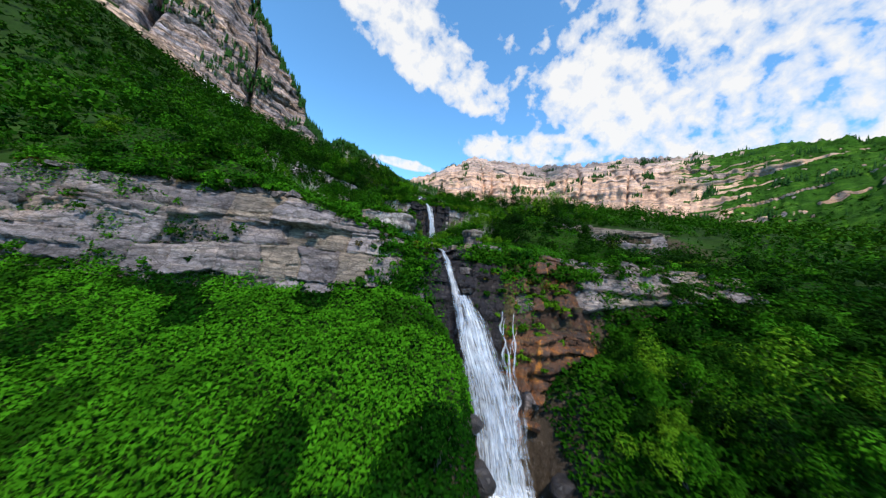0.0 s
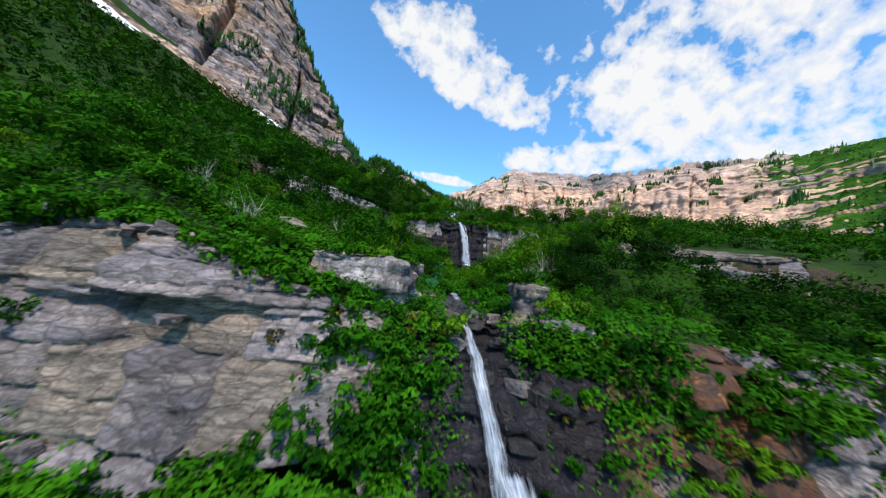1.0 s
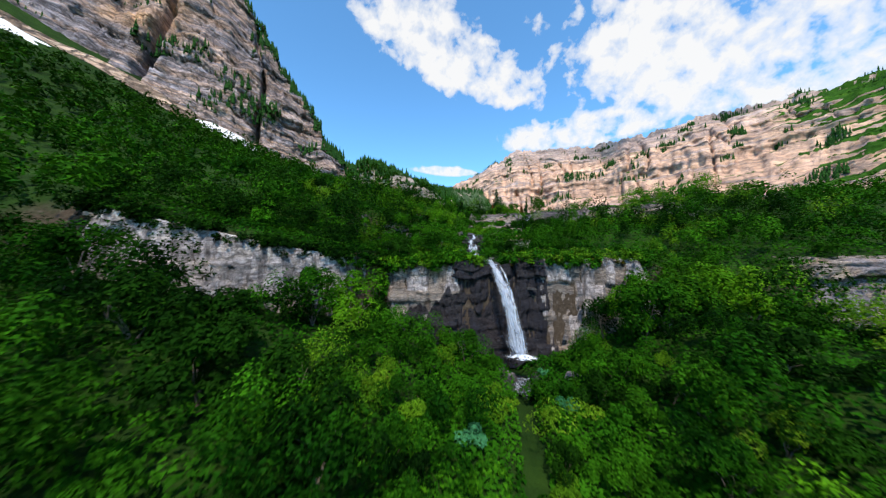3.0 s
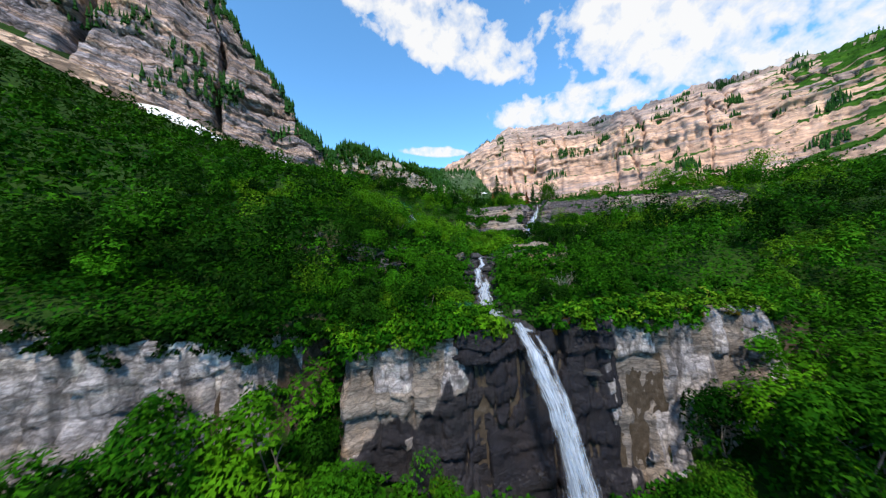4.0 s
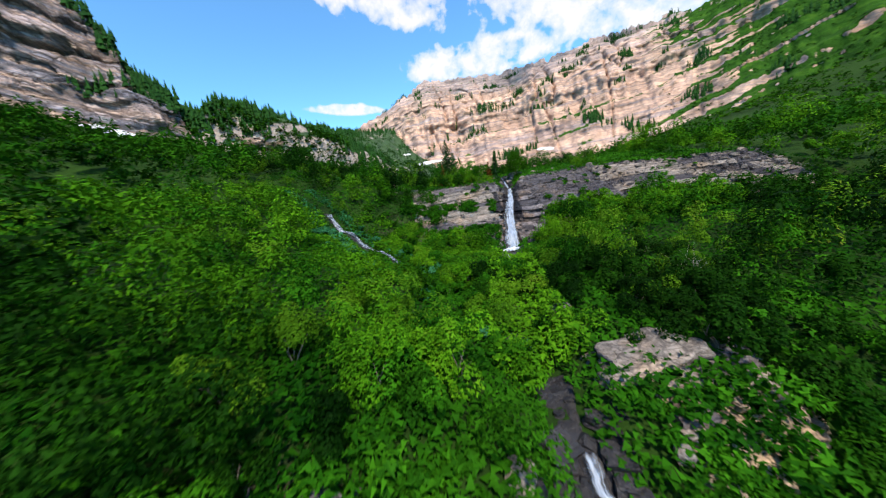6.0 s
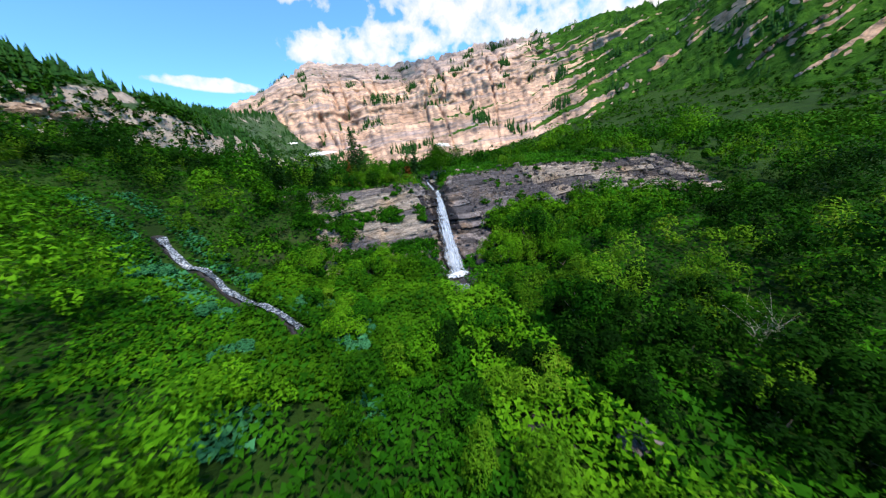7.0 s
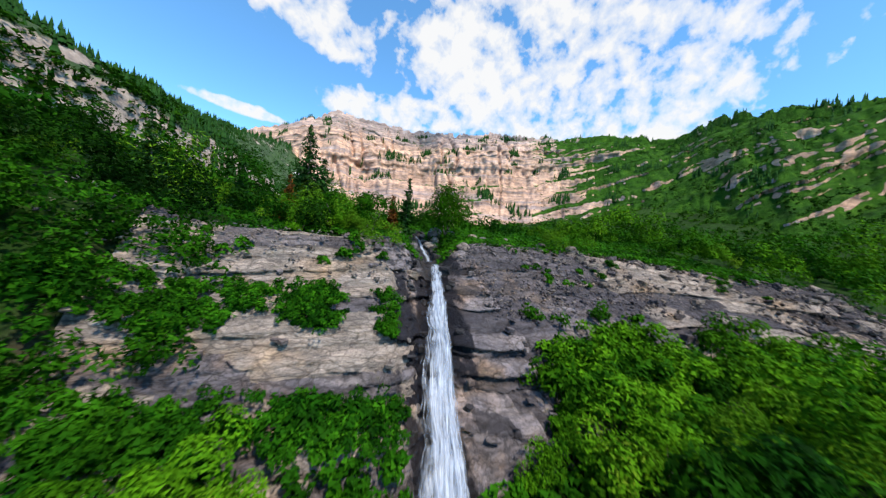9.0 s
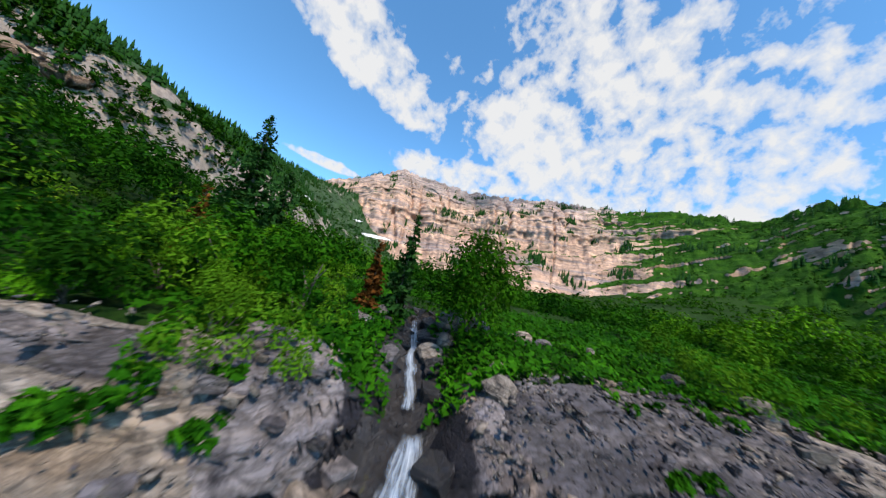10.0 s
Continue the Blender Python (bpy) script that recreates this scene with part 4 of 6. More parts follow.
# ---- thickets beyond, each band one mass ----
def thicket(name, x, y, radius, height, per, size, mat, label, seed, wide=0.55, z=None):
    """Many shrubs as one mass of leaves; x, y, radius and height by shrub."""
    gen = np.random.default_rng(seed)
    n = len(x)
    z = land(x, y) if z is None else z
    lumps = 6
    base = [crown_points(per, 1.0, 1.0, lumps, gen) for _ in range(12)]
    co, tone = [], []
    for k in range(12):
        i = np.arange(k, n, 12)
        p, d = base[k]
        a = gen.uniform(0, 6.28, len(i))
        ca, sa = np.cos(a)[:, None], np.sin(a)[:, None]
        X = (p[None, :, 0] * ca - p[None, :, 1] * sa) * radius[i, None]
        Y = (p[None, :, 0] * sa + p[None, :, 1] * ca) * radius[i, None]
        Z = p[None, :, 2] * height[i, None]
        P = np.stack([X + x[i, None], Y + y[i, None], Z + z[i, None] - 0.1], -1).reshape(-1, 3)
        D = np.stack([d[None, :, 0] * ca - d[None, :, 1] * sa, d[None, :, 0] * sa + d[None, :, 1] * ca, d[None, :, 2] + 0 * ca], -1).reshape(-1, 3)
        co.append(leaf_tris(P, D, size * np.repeat(0.7 + 0.3 * radius[i] / radius.mean(), per), wide, gen))
        tone.append(np.repeat(gen.random(len(i)), 3 * per))
    co, tone = np.concatenate(co), np.concatenate(tone)
    me = mesh_from(name, co, tris=np.arange(3 * len(co)).reshape(-1, 3), mat=mat)
    me.attributes.new("tone", "FLOAT", "POINT").data.foreach_set("value", tone.astype(np.float32))
    ob = new(name, me)
    return tagged(ob, label, "thicket", kind="stuff")


def grown(n, x0, x1, y0, y1, gap, seed, test):
    g = np.random.default_rng(seed)
    x, y = scatter(n, x0, x1, y0, y1, gap, g)
    k = ~bare(x, y) & test(x, y)
    return x[k], y[k], g


def mixed(x, y, g, per, size, seeds, low, high):
    """Three kinds of shrub in one stretch, one also in shaded and light colours."""
    r = low + (high - low) * g.random(len(x)) ** 1.6
    h = r * g.uniform(1.05, 1.75, len(x)) * np.where(off_creek(x, y) < 4, 0.6, 1.0) * np.where((y > 18) & (y < 31), 0.5, 1.0)
    r = r * np.where((y > 18) & (y < 31), 0.7, 1.0)
    h = h * np.where((x > 14) & (y > 24) & (y < 60), 0.6, 1.0)
    half = g.random(len(x)) + 0.5 * (value_noise(x / 7, y / 7, 0, 12) - 0.5) + np.where((y > 74) & (np.abs(x) < 22), 0.22, 0.0)
    # dark: shady hollows and darker growth, the shade put into the leaf colour.
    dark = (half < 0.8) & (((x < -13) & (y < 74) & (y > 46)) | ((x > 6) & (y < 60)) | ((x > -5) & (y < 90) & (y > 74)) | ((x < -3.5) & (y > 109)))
    light = (half < 0.72) & ~dark & (((y > 74) & ((x < 5) | (y > 94))) | ((y > 20) & (y < 46) & (x > -8) & (x < 5)))
    for name, k, mat, wide, seed in (("shrub_thicket", (half < 0.72) & ~dark & ~light, SHRUB, 0.55, seeds), ("dark_thicket", dark, DARK_SHADED, 0.55, seeds + 3), ("bright_thicket", light, BRIGHT, 0.55, seeds + 4), ("willow_thicket", half >= 0.88, YELLOW, 0.36, seeds + 1), ("leafy_thicket", (half >= 0.72) & (half < 0.88), HERB, 0.6, seeds + 2)):
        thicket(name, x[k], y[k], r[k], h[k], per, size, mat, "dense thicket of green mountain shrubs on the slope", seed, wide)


x, y, g = grown(9000, -20, 20, -6, 128, 2.55, 21, lambda x, y: off_creek(x, y) < 13)
mixed(x, y, g, 1100, 0.13, 31, 0.9, 2.6)
x, y, g = grown(9000, -36, 36, -8, 130, 3.2, 24, lambda x, y: off_creek(x, y) >= 13)
mixed(x, y, g, 640, 0.205, 41, 1.3, 3.3)
x, y, g = grown(14000, -170, 140, -20, 200, 3.5, 22, lambda x, y: (np.abs(x) >= 35) | (y > 129))
r = 1.7 + 2.3 * g.random(len(x)) ** 1.5
h = r * g.uniform(0.75, 1.5, len(x))
close = (np.abs(x + 5) < 72) & (y < 165)
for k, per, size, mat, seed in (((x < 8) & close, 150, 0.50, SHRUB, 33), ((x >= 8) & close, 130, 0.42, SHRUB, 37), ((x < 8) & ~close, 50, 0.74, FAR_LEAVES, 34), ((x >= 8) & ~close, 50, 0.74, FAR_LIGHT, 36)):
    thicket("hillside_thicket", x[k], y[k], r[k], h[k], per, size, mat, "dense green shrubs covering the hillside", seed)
x, y, g = grown(16000, -420, 620, -60, 620, 6.0, 23, lambda x, y: ((x > 138) | (y > 198) | (x < -165)) & ((value_noise(x / 60, y / 60, 0, 5) > 0.25)))
r = g.uniform(2.0, 4.5, len(x))
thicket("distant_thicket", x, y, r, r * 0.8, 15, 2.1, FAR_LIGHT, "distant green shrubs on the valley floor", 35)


# ---- herbs: the leafy carpet below the first step, and on the ledges ----
def carpet(name, n, x0, x1, y0, y1, size, mat, label, seed, test=None, high=0.5):
    g = np.random.default_rng(seed)
    x, y = g.uniform(x0, x1, n), g.uniform(y0, y1, n)
    if test is not None:
        k = test(x, y) & (np.abs(x - west_stream(y)) > np.where((y > 91) & (y < 106), 0.55, 0))
        x, y = x[k], y[k]
    lift = high * (0.35 + 0.8 * value_noise(x / 0.9, y / 0.9, 0, seed) + 0.9 * value_noise(x / 3.2, y / 3.2, 0, seed + 5) ** 2) * g.uniform(0.3, 1.0, len(x))
    p = np.stack([x, y, land(x, y) + lift], 1)
    co = leaf_tris(p, np.tile([0, -0.25, 1.0], (len(x), 1)), size, 0.75, g)
    ob = new(name, mesh_from(name, co, tris=np.arange(3 * len(x)).reshape(-1, 3), mat=mat))
    return tagged(ob, label, "herbs", kind="stuff")


carpet("herb_meadow", 105000, -27, 2.5, 0, 18.6, 0.15, HERB, "bright green broad-leaved herbs carpeting the slope", 41, lambda x, y: (off_creek(x, y) > 2.2) & (value_noise(x / 2.4, y / 2.4, 0, 61) > 0.36), 0.8)
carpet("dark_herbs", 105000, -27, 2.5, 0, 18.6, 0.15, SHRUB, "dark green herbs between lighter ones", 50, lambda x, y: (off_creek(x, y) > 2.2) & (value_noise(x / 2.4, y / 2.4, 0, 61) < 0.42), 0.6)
carpet("ledge_herbs", 150000, -34, 32, 20, 126, 0.22, HERB, "green herbs growing between shrubs and on ledges", 42, lambda x, y: (off_creek(x, y) > 1.5) & ~on_rock(x, y) & ~((x < -12) & (y > 57) & (y < 78)), 0.55)
# A darker herb colour stands in for the western hollow's shade.
carpet("shade_herbs", 40000, -36, -12, 57, 78, 0.2, SHRUB, "herbs under dense shrubs, their shade painted as dark green", 55, lambda x, y: ~on_rock(x, y), 0.5)
carpet("creek_herbs", 100000, -14, 12, 22, 118, 0.19, HERB, "low herbs and moss close to the creek", 44, lambda x, y: (off_creek(x, y) > 0.55) & (off_creek(x, y) < 6) & ~on_rock(x, y), 0.4)
carpet("slope_herbs", 60000, 5, 36, -4, 24, 0.24, SHRUB, "low green growth under the shrubs", 45, lambda x, y: ~on_rock(x, y) & (off_creek(x, y) > 2.5), 0.5)
carpet("lip_herbs", 60000, 1.2, 34, 100, 130, 0.20, HERB, "low herbs and grass above the upper fall", 46, lambda x, y: ~on_rock(x, y) & (off_creek(x, y) > 1.0) & (value_noise(x / 1.8, y / 1.8, 0, 63) > 0.40), 0.35)
carpet("meadow_herbs", 42000, -16, -1.8, 86, 101, 0.18, BRIGHT, "bright green herb meadow below the upper fall", 47, lambda x, y: ~on_rock(x, y) & (off_creek(x, y) > 1.0), 0.6)
carpet("channel_herbs", 16000, -10, 2, 76, 94.3, 0.2, BRIGHT, "herbs closing over the creek", 49, lambda x, y: off_creek(x, y) < 1.9, 0.9)
carpet("gully_herbs", 12000, -6, 1, 34.6, 44, 0.17, HERB, "herbs closing over the creek between shrubs", 56, lambda x, y: off_creek(x, y) < 1.4, 0.8)
carpet("knob_herbs", 15000, -13.2, -7.6, 62.2, 68.5, 0.15, YELLOW, "yellow-green herbs on a grassy knob above the fall", 58, lambda x, y: off_creek(x, y) > 0.9, 0.9)
carpet("rim_herbs", 8000, -4, 8, 19.5, 27.5, 0.15, HERB, "low herbs on the ledges beside the lower fall", 54, lambda x, y: (off_creek(x, y) > 0.9) & (value_noise(x / 1.2, y / 1.2, 0, 64) > 0.4), 0.5)
carpet("stream_herbs", 26000, -30, -6, 84, 112, 0.26, GLAUCOUS, "blue-green herbs lining the stream", 43, lambda x, y: (np.abs(x - west_stream(y)) < 2.6) & (np.abs(x - west_stream(y)) > 1.0), 0.3)
carpet("stream_meadow", 42000, -34, -8, 88, 112, 0.19, BRIGHT, "light green herb meadow beside the stream", 48, lambda x, y: (x - west_stream(y) > -8) & (x - west_stream(y) < -1.1), 0.35)


carpet("bank_herbs", 46000, -24, -6, 24, 35, 0.17, SHRUB, "low green herbs on an open bank above the rock", 51, lambda x, y: ~on_rock(x, y) & (value_noise(x / 2.1, y / 2.1, 0, 65) > 0.34), 0.75)
carpet("light_herbs", 26000, -24, -6, 24, 35, 0.17, HERB, "light green herbs on an open bank above the rock", 52, lambda x, y: ~on_rock(x, y) & (value_noise(x / 2.1, y / 2.1, 0, 65) < 0.45), 0.6)


# ---- rock steps: bedded faces with joints, and loose blocks on them ----
def stone_mesh(name, seed, mat, bevel=0.12, jit=0.13):
    """A chipped block, one metre each way."""
    g = random.Random(seed)
    bm = bmesh.new()
    bmesh.ops.create_cube(bm, size=1.0)
    bmesh.ops.bevel(bm, geom=bm.edges[:] + bm.verts[:], offset=bevel, segments=1, affect="EDGES", profile=0.5)
    for v in bm.verts:
        v.co += Vector((g.uniform(-jit, jit), g.uniform(-jit, jit), g.uniform(-jit, jit)))
    me = bpy.data.meshes.new(name)
    bm.to_mesh(me)
    bm.free()
    me.materials.append(mat)
    return me


STONES = {m.name: [stone_mesh("rock_block", 100 + 13 * k + 7 * j, m) for j in range(7)] for k, m in enumerate((ROCK, PALE, SLATE, WET, RUSTY, STREAKED))}


def face_at(k, x, v):
    """Places on the face of step k: v from 0 at its foot to 1 at its top."""
    line, deep = step_line(k, x)
    y = line + deep * (v - 0.5)
    return y, land(x, y, False)


def rock_step(name, k, x0, x1, label, v0=-0.04, v1=1.02, bed=0.9, run=2.4, bold=1.0, seed=0, wet=1.6, dry=ROCK, other=PALE, share=0.25, loose=1.2, fine=0.13, size=(0.3, 0.9), seam=1.0, column=0.0, low=0.0):
    """One outcrop along step k from x0 to x1, wet beside the creek; low: how much wider the wet part grows towards its foot."""
    g = np.random.default_rng(seed)
    nu, nv = int((x1 - x0) / fine) + 2, 0
    xm = 0.5 * (x0 + x1)
    ym, zm = face_at(k, xm, v0)
    ya, za = face_at(k, xm, v1)
    nv = int(np.hypot(ya - ym, za - zm) / fine) + 2
    thing = empty(name, xm, float(ym), float(zm))
    tagged(thing, label, "rock outcrop", "rock outcrops")
    X, V = np.meshgrid(np.linspace(x0, x1, nu), np.linspace(v0, v1, nv), indexing="ij")
    Y, Z = face_at(k, X, V)
    out, hc, tone = bed_relief(X, Z, bed, run, seed * 10 + 3, seam, column)
    ends = np.minimum(step((X - x0) / 1.2), step((x1 - X) / 1.2)) * step((V - v0) / 0.06 + 0.2)
    Yf = Y - bold * (out + 0.3) * ends + 0.5 * (1 - ends)
    Zf = Z + 0.10 * bold * fbm(X * 1.1, Z * 1.7, 0, 3, seed + 90)
    pts = np.stack([X - xm, Yf - ym, Zf - zm], -1)
    me = mesh_from("rock_face", pts, grid_faces(nu, nv), mat=dry)
    set_tone(me, tone)
    me.materials.append(other)
    mid = (slice(0, -1), slice(0, -1))
    soak = np.abs(X - creek_x(Y)) + 1.6 * fbm(X / 1.3, Z / 7.0, 0, 4, seed + 95) - low * np.clip(0.62 - V + 0.12 * fbm(X / 1.5, 0, 0, 3, seed + 96), 0, 1)
    me.attributes.new("wet", "FLOAT", "POINT").data.foreach_set("value", np.clip(0.5 + (wet - soak) / 1.6, 0, 1).astype(np.float32).ravel())
    idx = np.where(hc < share, 1, 0)
    me.polygons.foreach_set("material_index", idx[mid].ravel().astype(np.int32))
    child("rock_face", me, thing)
    for _ in range(int(loose * (x1 - x0))):
        x, v = g.uniform(x0 + 0.3, x1 - 0.3), g.uniform(v0 + 0.02, v1)
        y, z = face_at(k, x, v)
        a, b, c = g.uniform(*size), g.uniform(*size) * 0.8, g.uniform(*size) * 0.6
        kind = WET if abs(x - float(creek_x(y))) < wet else (other if g.random() < share else dry)
        ob = new("rock_block", STONES[kind.name][int(g.integers(0, 7))])
        ob.parent = thing
        ob.matrix_basis = Matrix.LocRotScale((x - xm, float(y) - float(ym) - 0.25 * bold - 0.1, float(z) - float(zm) + 0.05), Euler((g.normal(0, 0.15), g.normal(0, 0.15), g.uniform(-0.6, 0.6))), (a, b, c))
    return thing


rock_step("rock_outcrop", 1, -29, -2.2, "grey massive limestone ledge above a green slope", bed=1.8, run=3.8, bold=1.25, seed=1, seam=0.8, share=0.1, loose=0.6, fine=0.085)
rock_step("rock_outcrop", 1, -3.2, 5.2, "dark wet rock step under a waterfall", v1=1.14, bed=1.1, run=1.9, seed=2, wet=3.6)
rock_step("rock_outcrop", 1, 3.8, 11.0, "rust-stained mossy rock wall dripping with water", bed=1.1, run=1.7, bold=1.2, seed=3, dry=RUSTY, other=ROCK, share=0.08)
rock_step("rock_outcrop", 1, 9.6, 26.0, "broken pale rock ledges among shrubs", v0=0.35, bed=0.9, run=2.6, seed=4, other=PALE, share=0.4)
rock_step("rock_outcrop", 2, -35, -16.4, "grey limestone band streaked with dark stains", bed=2.8, run=1.6, bold=0.8, seed=5, loose=0.3, seam=0.22, column=0.6, dry=STREAKED, share=0.12)
rock_step("rock_outcrop", 2, -15.2, -7.0, "pale square rock buttress topped with shrubs", bed=2.6, run=1.4, seed=6, loose=0.3, seam=0.22, column=0.6, dry=STREAKED, share=0.6, wet=4.4, low=15, fine=0.1)
rock_step("rock_outcrop", 2, -9.2, 0.8, "black wet rock wall behind a waterfall", bed=2.6, run=1.5, seed=7, loose=0.3, seam=0.22, column=0.6, wet=5.4, fine=0.1)
rock_step("rock_outcrop", 2, -1.6, 10.0, "pale grey limestone band beside a waterfall", bed=2.4, run=1.6, bold=0.8, seed=8, loose=0.3, seam=0.22, column=0.6, dry=STREAKED, share=0.35, wet=4.0, low=3)
rock_step("rock_outcrop", 2, 22, 45, "long pale rock band among green shrubs", bed=1.5, run=3.0, bold=1.3, seed=9, share=0.6, fine=0.2, v0=0.3)
rock_step("rock_outcrop", 3, -24, -12, "small dark rock ledges overgrown with herbs", v0=0.15, v1=0.75, bed=0.6, run=1.6, seed=10, loose=2.0, dry=SLATE, other=ROCK)
rock_step("rock_outcrop", 3, -9.2, -5.4, "dark wet rock steps in the creek bed", bed=0.6, run=1.2, seed=11, wet=3, loose=6)
rock_step("rock_outcrop", 3, -5.2, 0.5, "pale tan slabs beside a small waterfall", v0=0.5, v1=1.0, bed=0.7, run=1.9, seed=12, dry=PALE, other=ROCK)
rock_step("rock_outcrop", 4, -11.5, 0.8, "tan thin-bedded limestone ledges with grass between", bed=0.5, run=3.2, bold=0.5, seed=13, dry=PALE, other=ROCK, share=0.25, wet=0.9, loose=3, size=(0.15, 0.45))
rock_step("rock_outcrop", 4, -1.4, 6.4, "dark wet ledges under the upper waterfall", v1=1.16, bed=0.5, run=1.4, bold=0.7, seed=14, wet=1.5, dry=ROCK, other=SLATE, share=0.3, loose=4, size=(0.15, 0.5))
rock_step("rock_outcrop", 4, 4.6, 16.2, "dark shale slope above pale broken blocks", bed=0.6, run=2.2, bold=0.45, seed=15, dry=SLATE, other=ROCK, share=0.2, loose=5, size=(0.12, 0.4))
rock_step("rock_outcrop", 4, 14.6, 31, "grey tilted slabs at the end of a rock band", v0=0.1, bed=0.7, run=1.9, bold=0.6, seed=16, dry=PALE, other=SLATE, share=0.4, loose=5)


def bedded_rock(x, y, z, wide, deep, high, turn, seed, mat, other, label, bed=0.8, run=1.4, square=9.0):
    """A free-standing outcrop with flat beds: squarish in plan, ledged up its sides, flat on top."""
    na, nv = int(2.2 * (wide + deep) / 0.13), int(high / 0.12) + 2
    a, v = np.linspace(0, 2 * np.pi, na, endpoint=False), np.linspace(0, 1, nv)
    A, V = np.meshgrid(a, v, indexing="ij")
    c, s = np.cos(A), np.sin(A)
    q = (np.abs(c) ** square + np.abs(s) ** square) ** (-1 / square)
    along = A * 0.5 * (wide + deep) / 2
    out, hc, tone = bed_relief(along, V * high + z, bed, run, seed)
    grow = 1 + (0.5 * out + 0.04 * fbm(c * 1.6, s * 1.6, V * 1.2, 3, seed)) / (0.5 * min(wide, deep)) * 0.8
    grow = grow * (1.10 - 0.16 * V)
    X, Y = 0.5 * wide * c * q * grow, 0.5 * deep * s * q * grow
    Z = V * high + 0.10 * fbm(c * 2, s * 2, V * 3, 3, seed + 1)
    cr = np.linspace(0.94, 0.0, 9)
    tX, tY = X[:, -1:] * cr, Y[:, -1:] * cr
    tZ = Z[:, -1:] * 0 + high + 0.12 * (1 - cr) + 0.25 * fbm(tX * 0.9 + seed, tY * 0.9, 0, 4, seed + 2)
    X, Y, Z = (np.concatenate(t, 1) for t in ((X, tX), (Y, tY), (Z, tZ)))
    n2 = X.shape[1]
    i, j = np.meshgrid(np.arange(na), np.arange(n2 - 1), indexing="ij")
    k = (i + 1) % na
    quads = np.stack([i * n2 + j, k * n2 + j, k * n2 + j + 1, i * n2 + j + 1], -1).reshape(-1, 4)
    me = mesh_from("rock", np.stack([X, Y, Z], -1), quads, mat=mat)
    set_tone(me, np.concatenate([tone, np.zeros((na, n2 - nv))], 1))
    me.materials.append(other)
    pick = np.zeros((na, n2 - 1), np.int32)
    pick[:, : nv - 1] = (hc[:, :-1] < 0.3)
    me.polygons.foreach_set("material_index", pick.ravel())
    ob = new("rock_outcrop", me)
    ob.matrix_basis = pose(x, y, z, 0, 0, turn)
    return tagged(ob, label, "rock outcrop", "rock outcrops")


bedded_rock(-5.0, 24.4, 0.0, 4.4, 3.6, 3.3, 6, 501, STREAKED, ROCK, "grey squared limestone prow with a mossy top", bed=0.9, run=1.1)
bedded_rock(2.2, 25.6, 0.6, 1.6, 1.8, 2.3, 14, 503, PALE, ROCK, "pale limestone block above a small fall", bed=0.8, run=0.9)
bedded_rock(3.6, 24.6, -0.6, 1.9, 1.8, 2.2, -6, 504, ROCK, PALE, "broken grey limestone block among herbs", bed=0.7, run=0.9)
bedded_rock(5.2, 24.2, -1.2, 1.8, 1.6, 2.0, 20, 505, ROCK, RUSTY, "rust-stained limestone block among herbs", bed=0.7, run=0.9)


bedded_rock(-3.3, 75.4, 14.0, 3.6, 2.0, 1.9, 4, 506, PALE, ROCK, "pale tan bedded slab beside a small cascade", bed=0.55, run=1.1)


bedded_rock(3.3, 23.4, -1.9, 3.0, 1.6, 1.9, 5, 507, ROCK, RUSTY, "grey broken limestone block beside the fall", bed=0.7, run=1.1)
bedded_rock(6.4, 23.9, -2.2, 3.2, 1.8, 2.0, -4, 508, PALE, ROCK, "tan bedded limestone blocks with rusty stains", bed=0.6, run=1.2)
bedded_rock(9.6, 24.6, -1.7, 3.6, 1.9, 1.9, 7, 509, ROCK, PALE, "grey bedded limestone blocks among herbs", bed=0.6, run=1.3)
bedded_rock(13.4, 25.6, -1.2, 4.2, 2.0, 1.8, 3, 510, PALE, ROCK, "pale bedded limestone ledge among shrubs", bed=0.6, run=1.5)


def scree(x0, x1, v0, v1, n, seed, mats, low=0.05, high=0.22):
    """Loose stones strewn over step 4, each a small chipped lump."""
    g = np.random.default_rng(seed)
    cube = np.array([(a, b, c) for a in (-1, 1) for b in (-1, 1) for c in (-1, 1)], float)
    faces = np.array([(0, 1, 3, 2), (4, 6, 7, 5), (0, 4, 5, 1), (2, 3, 7, 6), (0, 2, 6, 4), (1, 5, 7, 3)])
    for k, mat in enumerate(mats):
        x, v = g.uniform(x0, x1, n), g.uniform(v0, v1, n)
        y, z = face_at(4, x, v)
        keep = (np.abs(x - creek_x(y)) > 1.2) & (value_noise(x / 2.2, v * 6, 0, seed + k) > 0.3)
        x, y, z = x[keep], y[keep], z[keep]
        m = len(x)
        size = low + (high - low) * g.random(m) ** 3
        p = cube[None] * (0.6 + 0.4 * g.random((m, 8, 3))) * size[:, None, None] * g.uniform(0.5, 1.2, (m, 1, 3)) * [1, 0.8, 0.55]
        a = g.uniform(0, 6.28, m)[:, None]
        px, py = p[..., 0] * np.cos(a) - p[..., 1] * np.sin(a), p[..., 0] * np.sin(a) + p[..., 1] * np.cos(a)
        co = np.stack([px + x[:, None], py + y[:, None] - 0.30, p[..., 2] + 0.4 * px * g.normal(0, 1, (m, 1)) + z[:, None] + 0.16], -1)
        q = (np.arange(m)[:, None, None] * 8 + faces[None]).reshape(-1, 4)
        tagged(new("scree_stones", mesh_from("scree_stones", co, q, mat=mat)), "loose broken stones strewn over a rock slope", "scree", kind="stuff")


scree(4.5, 31, 0.45, 1.05, 1700, 511, (SLATE, PALE, ROCK), 0.03, 0.13)
scree(-14, 2, 0.7, 1.05, 300, 512, (PALE, ROCK), 0.03, 0.12)


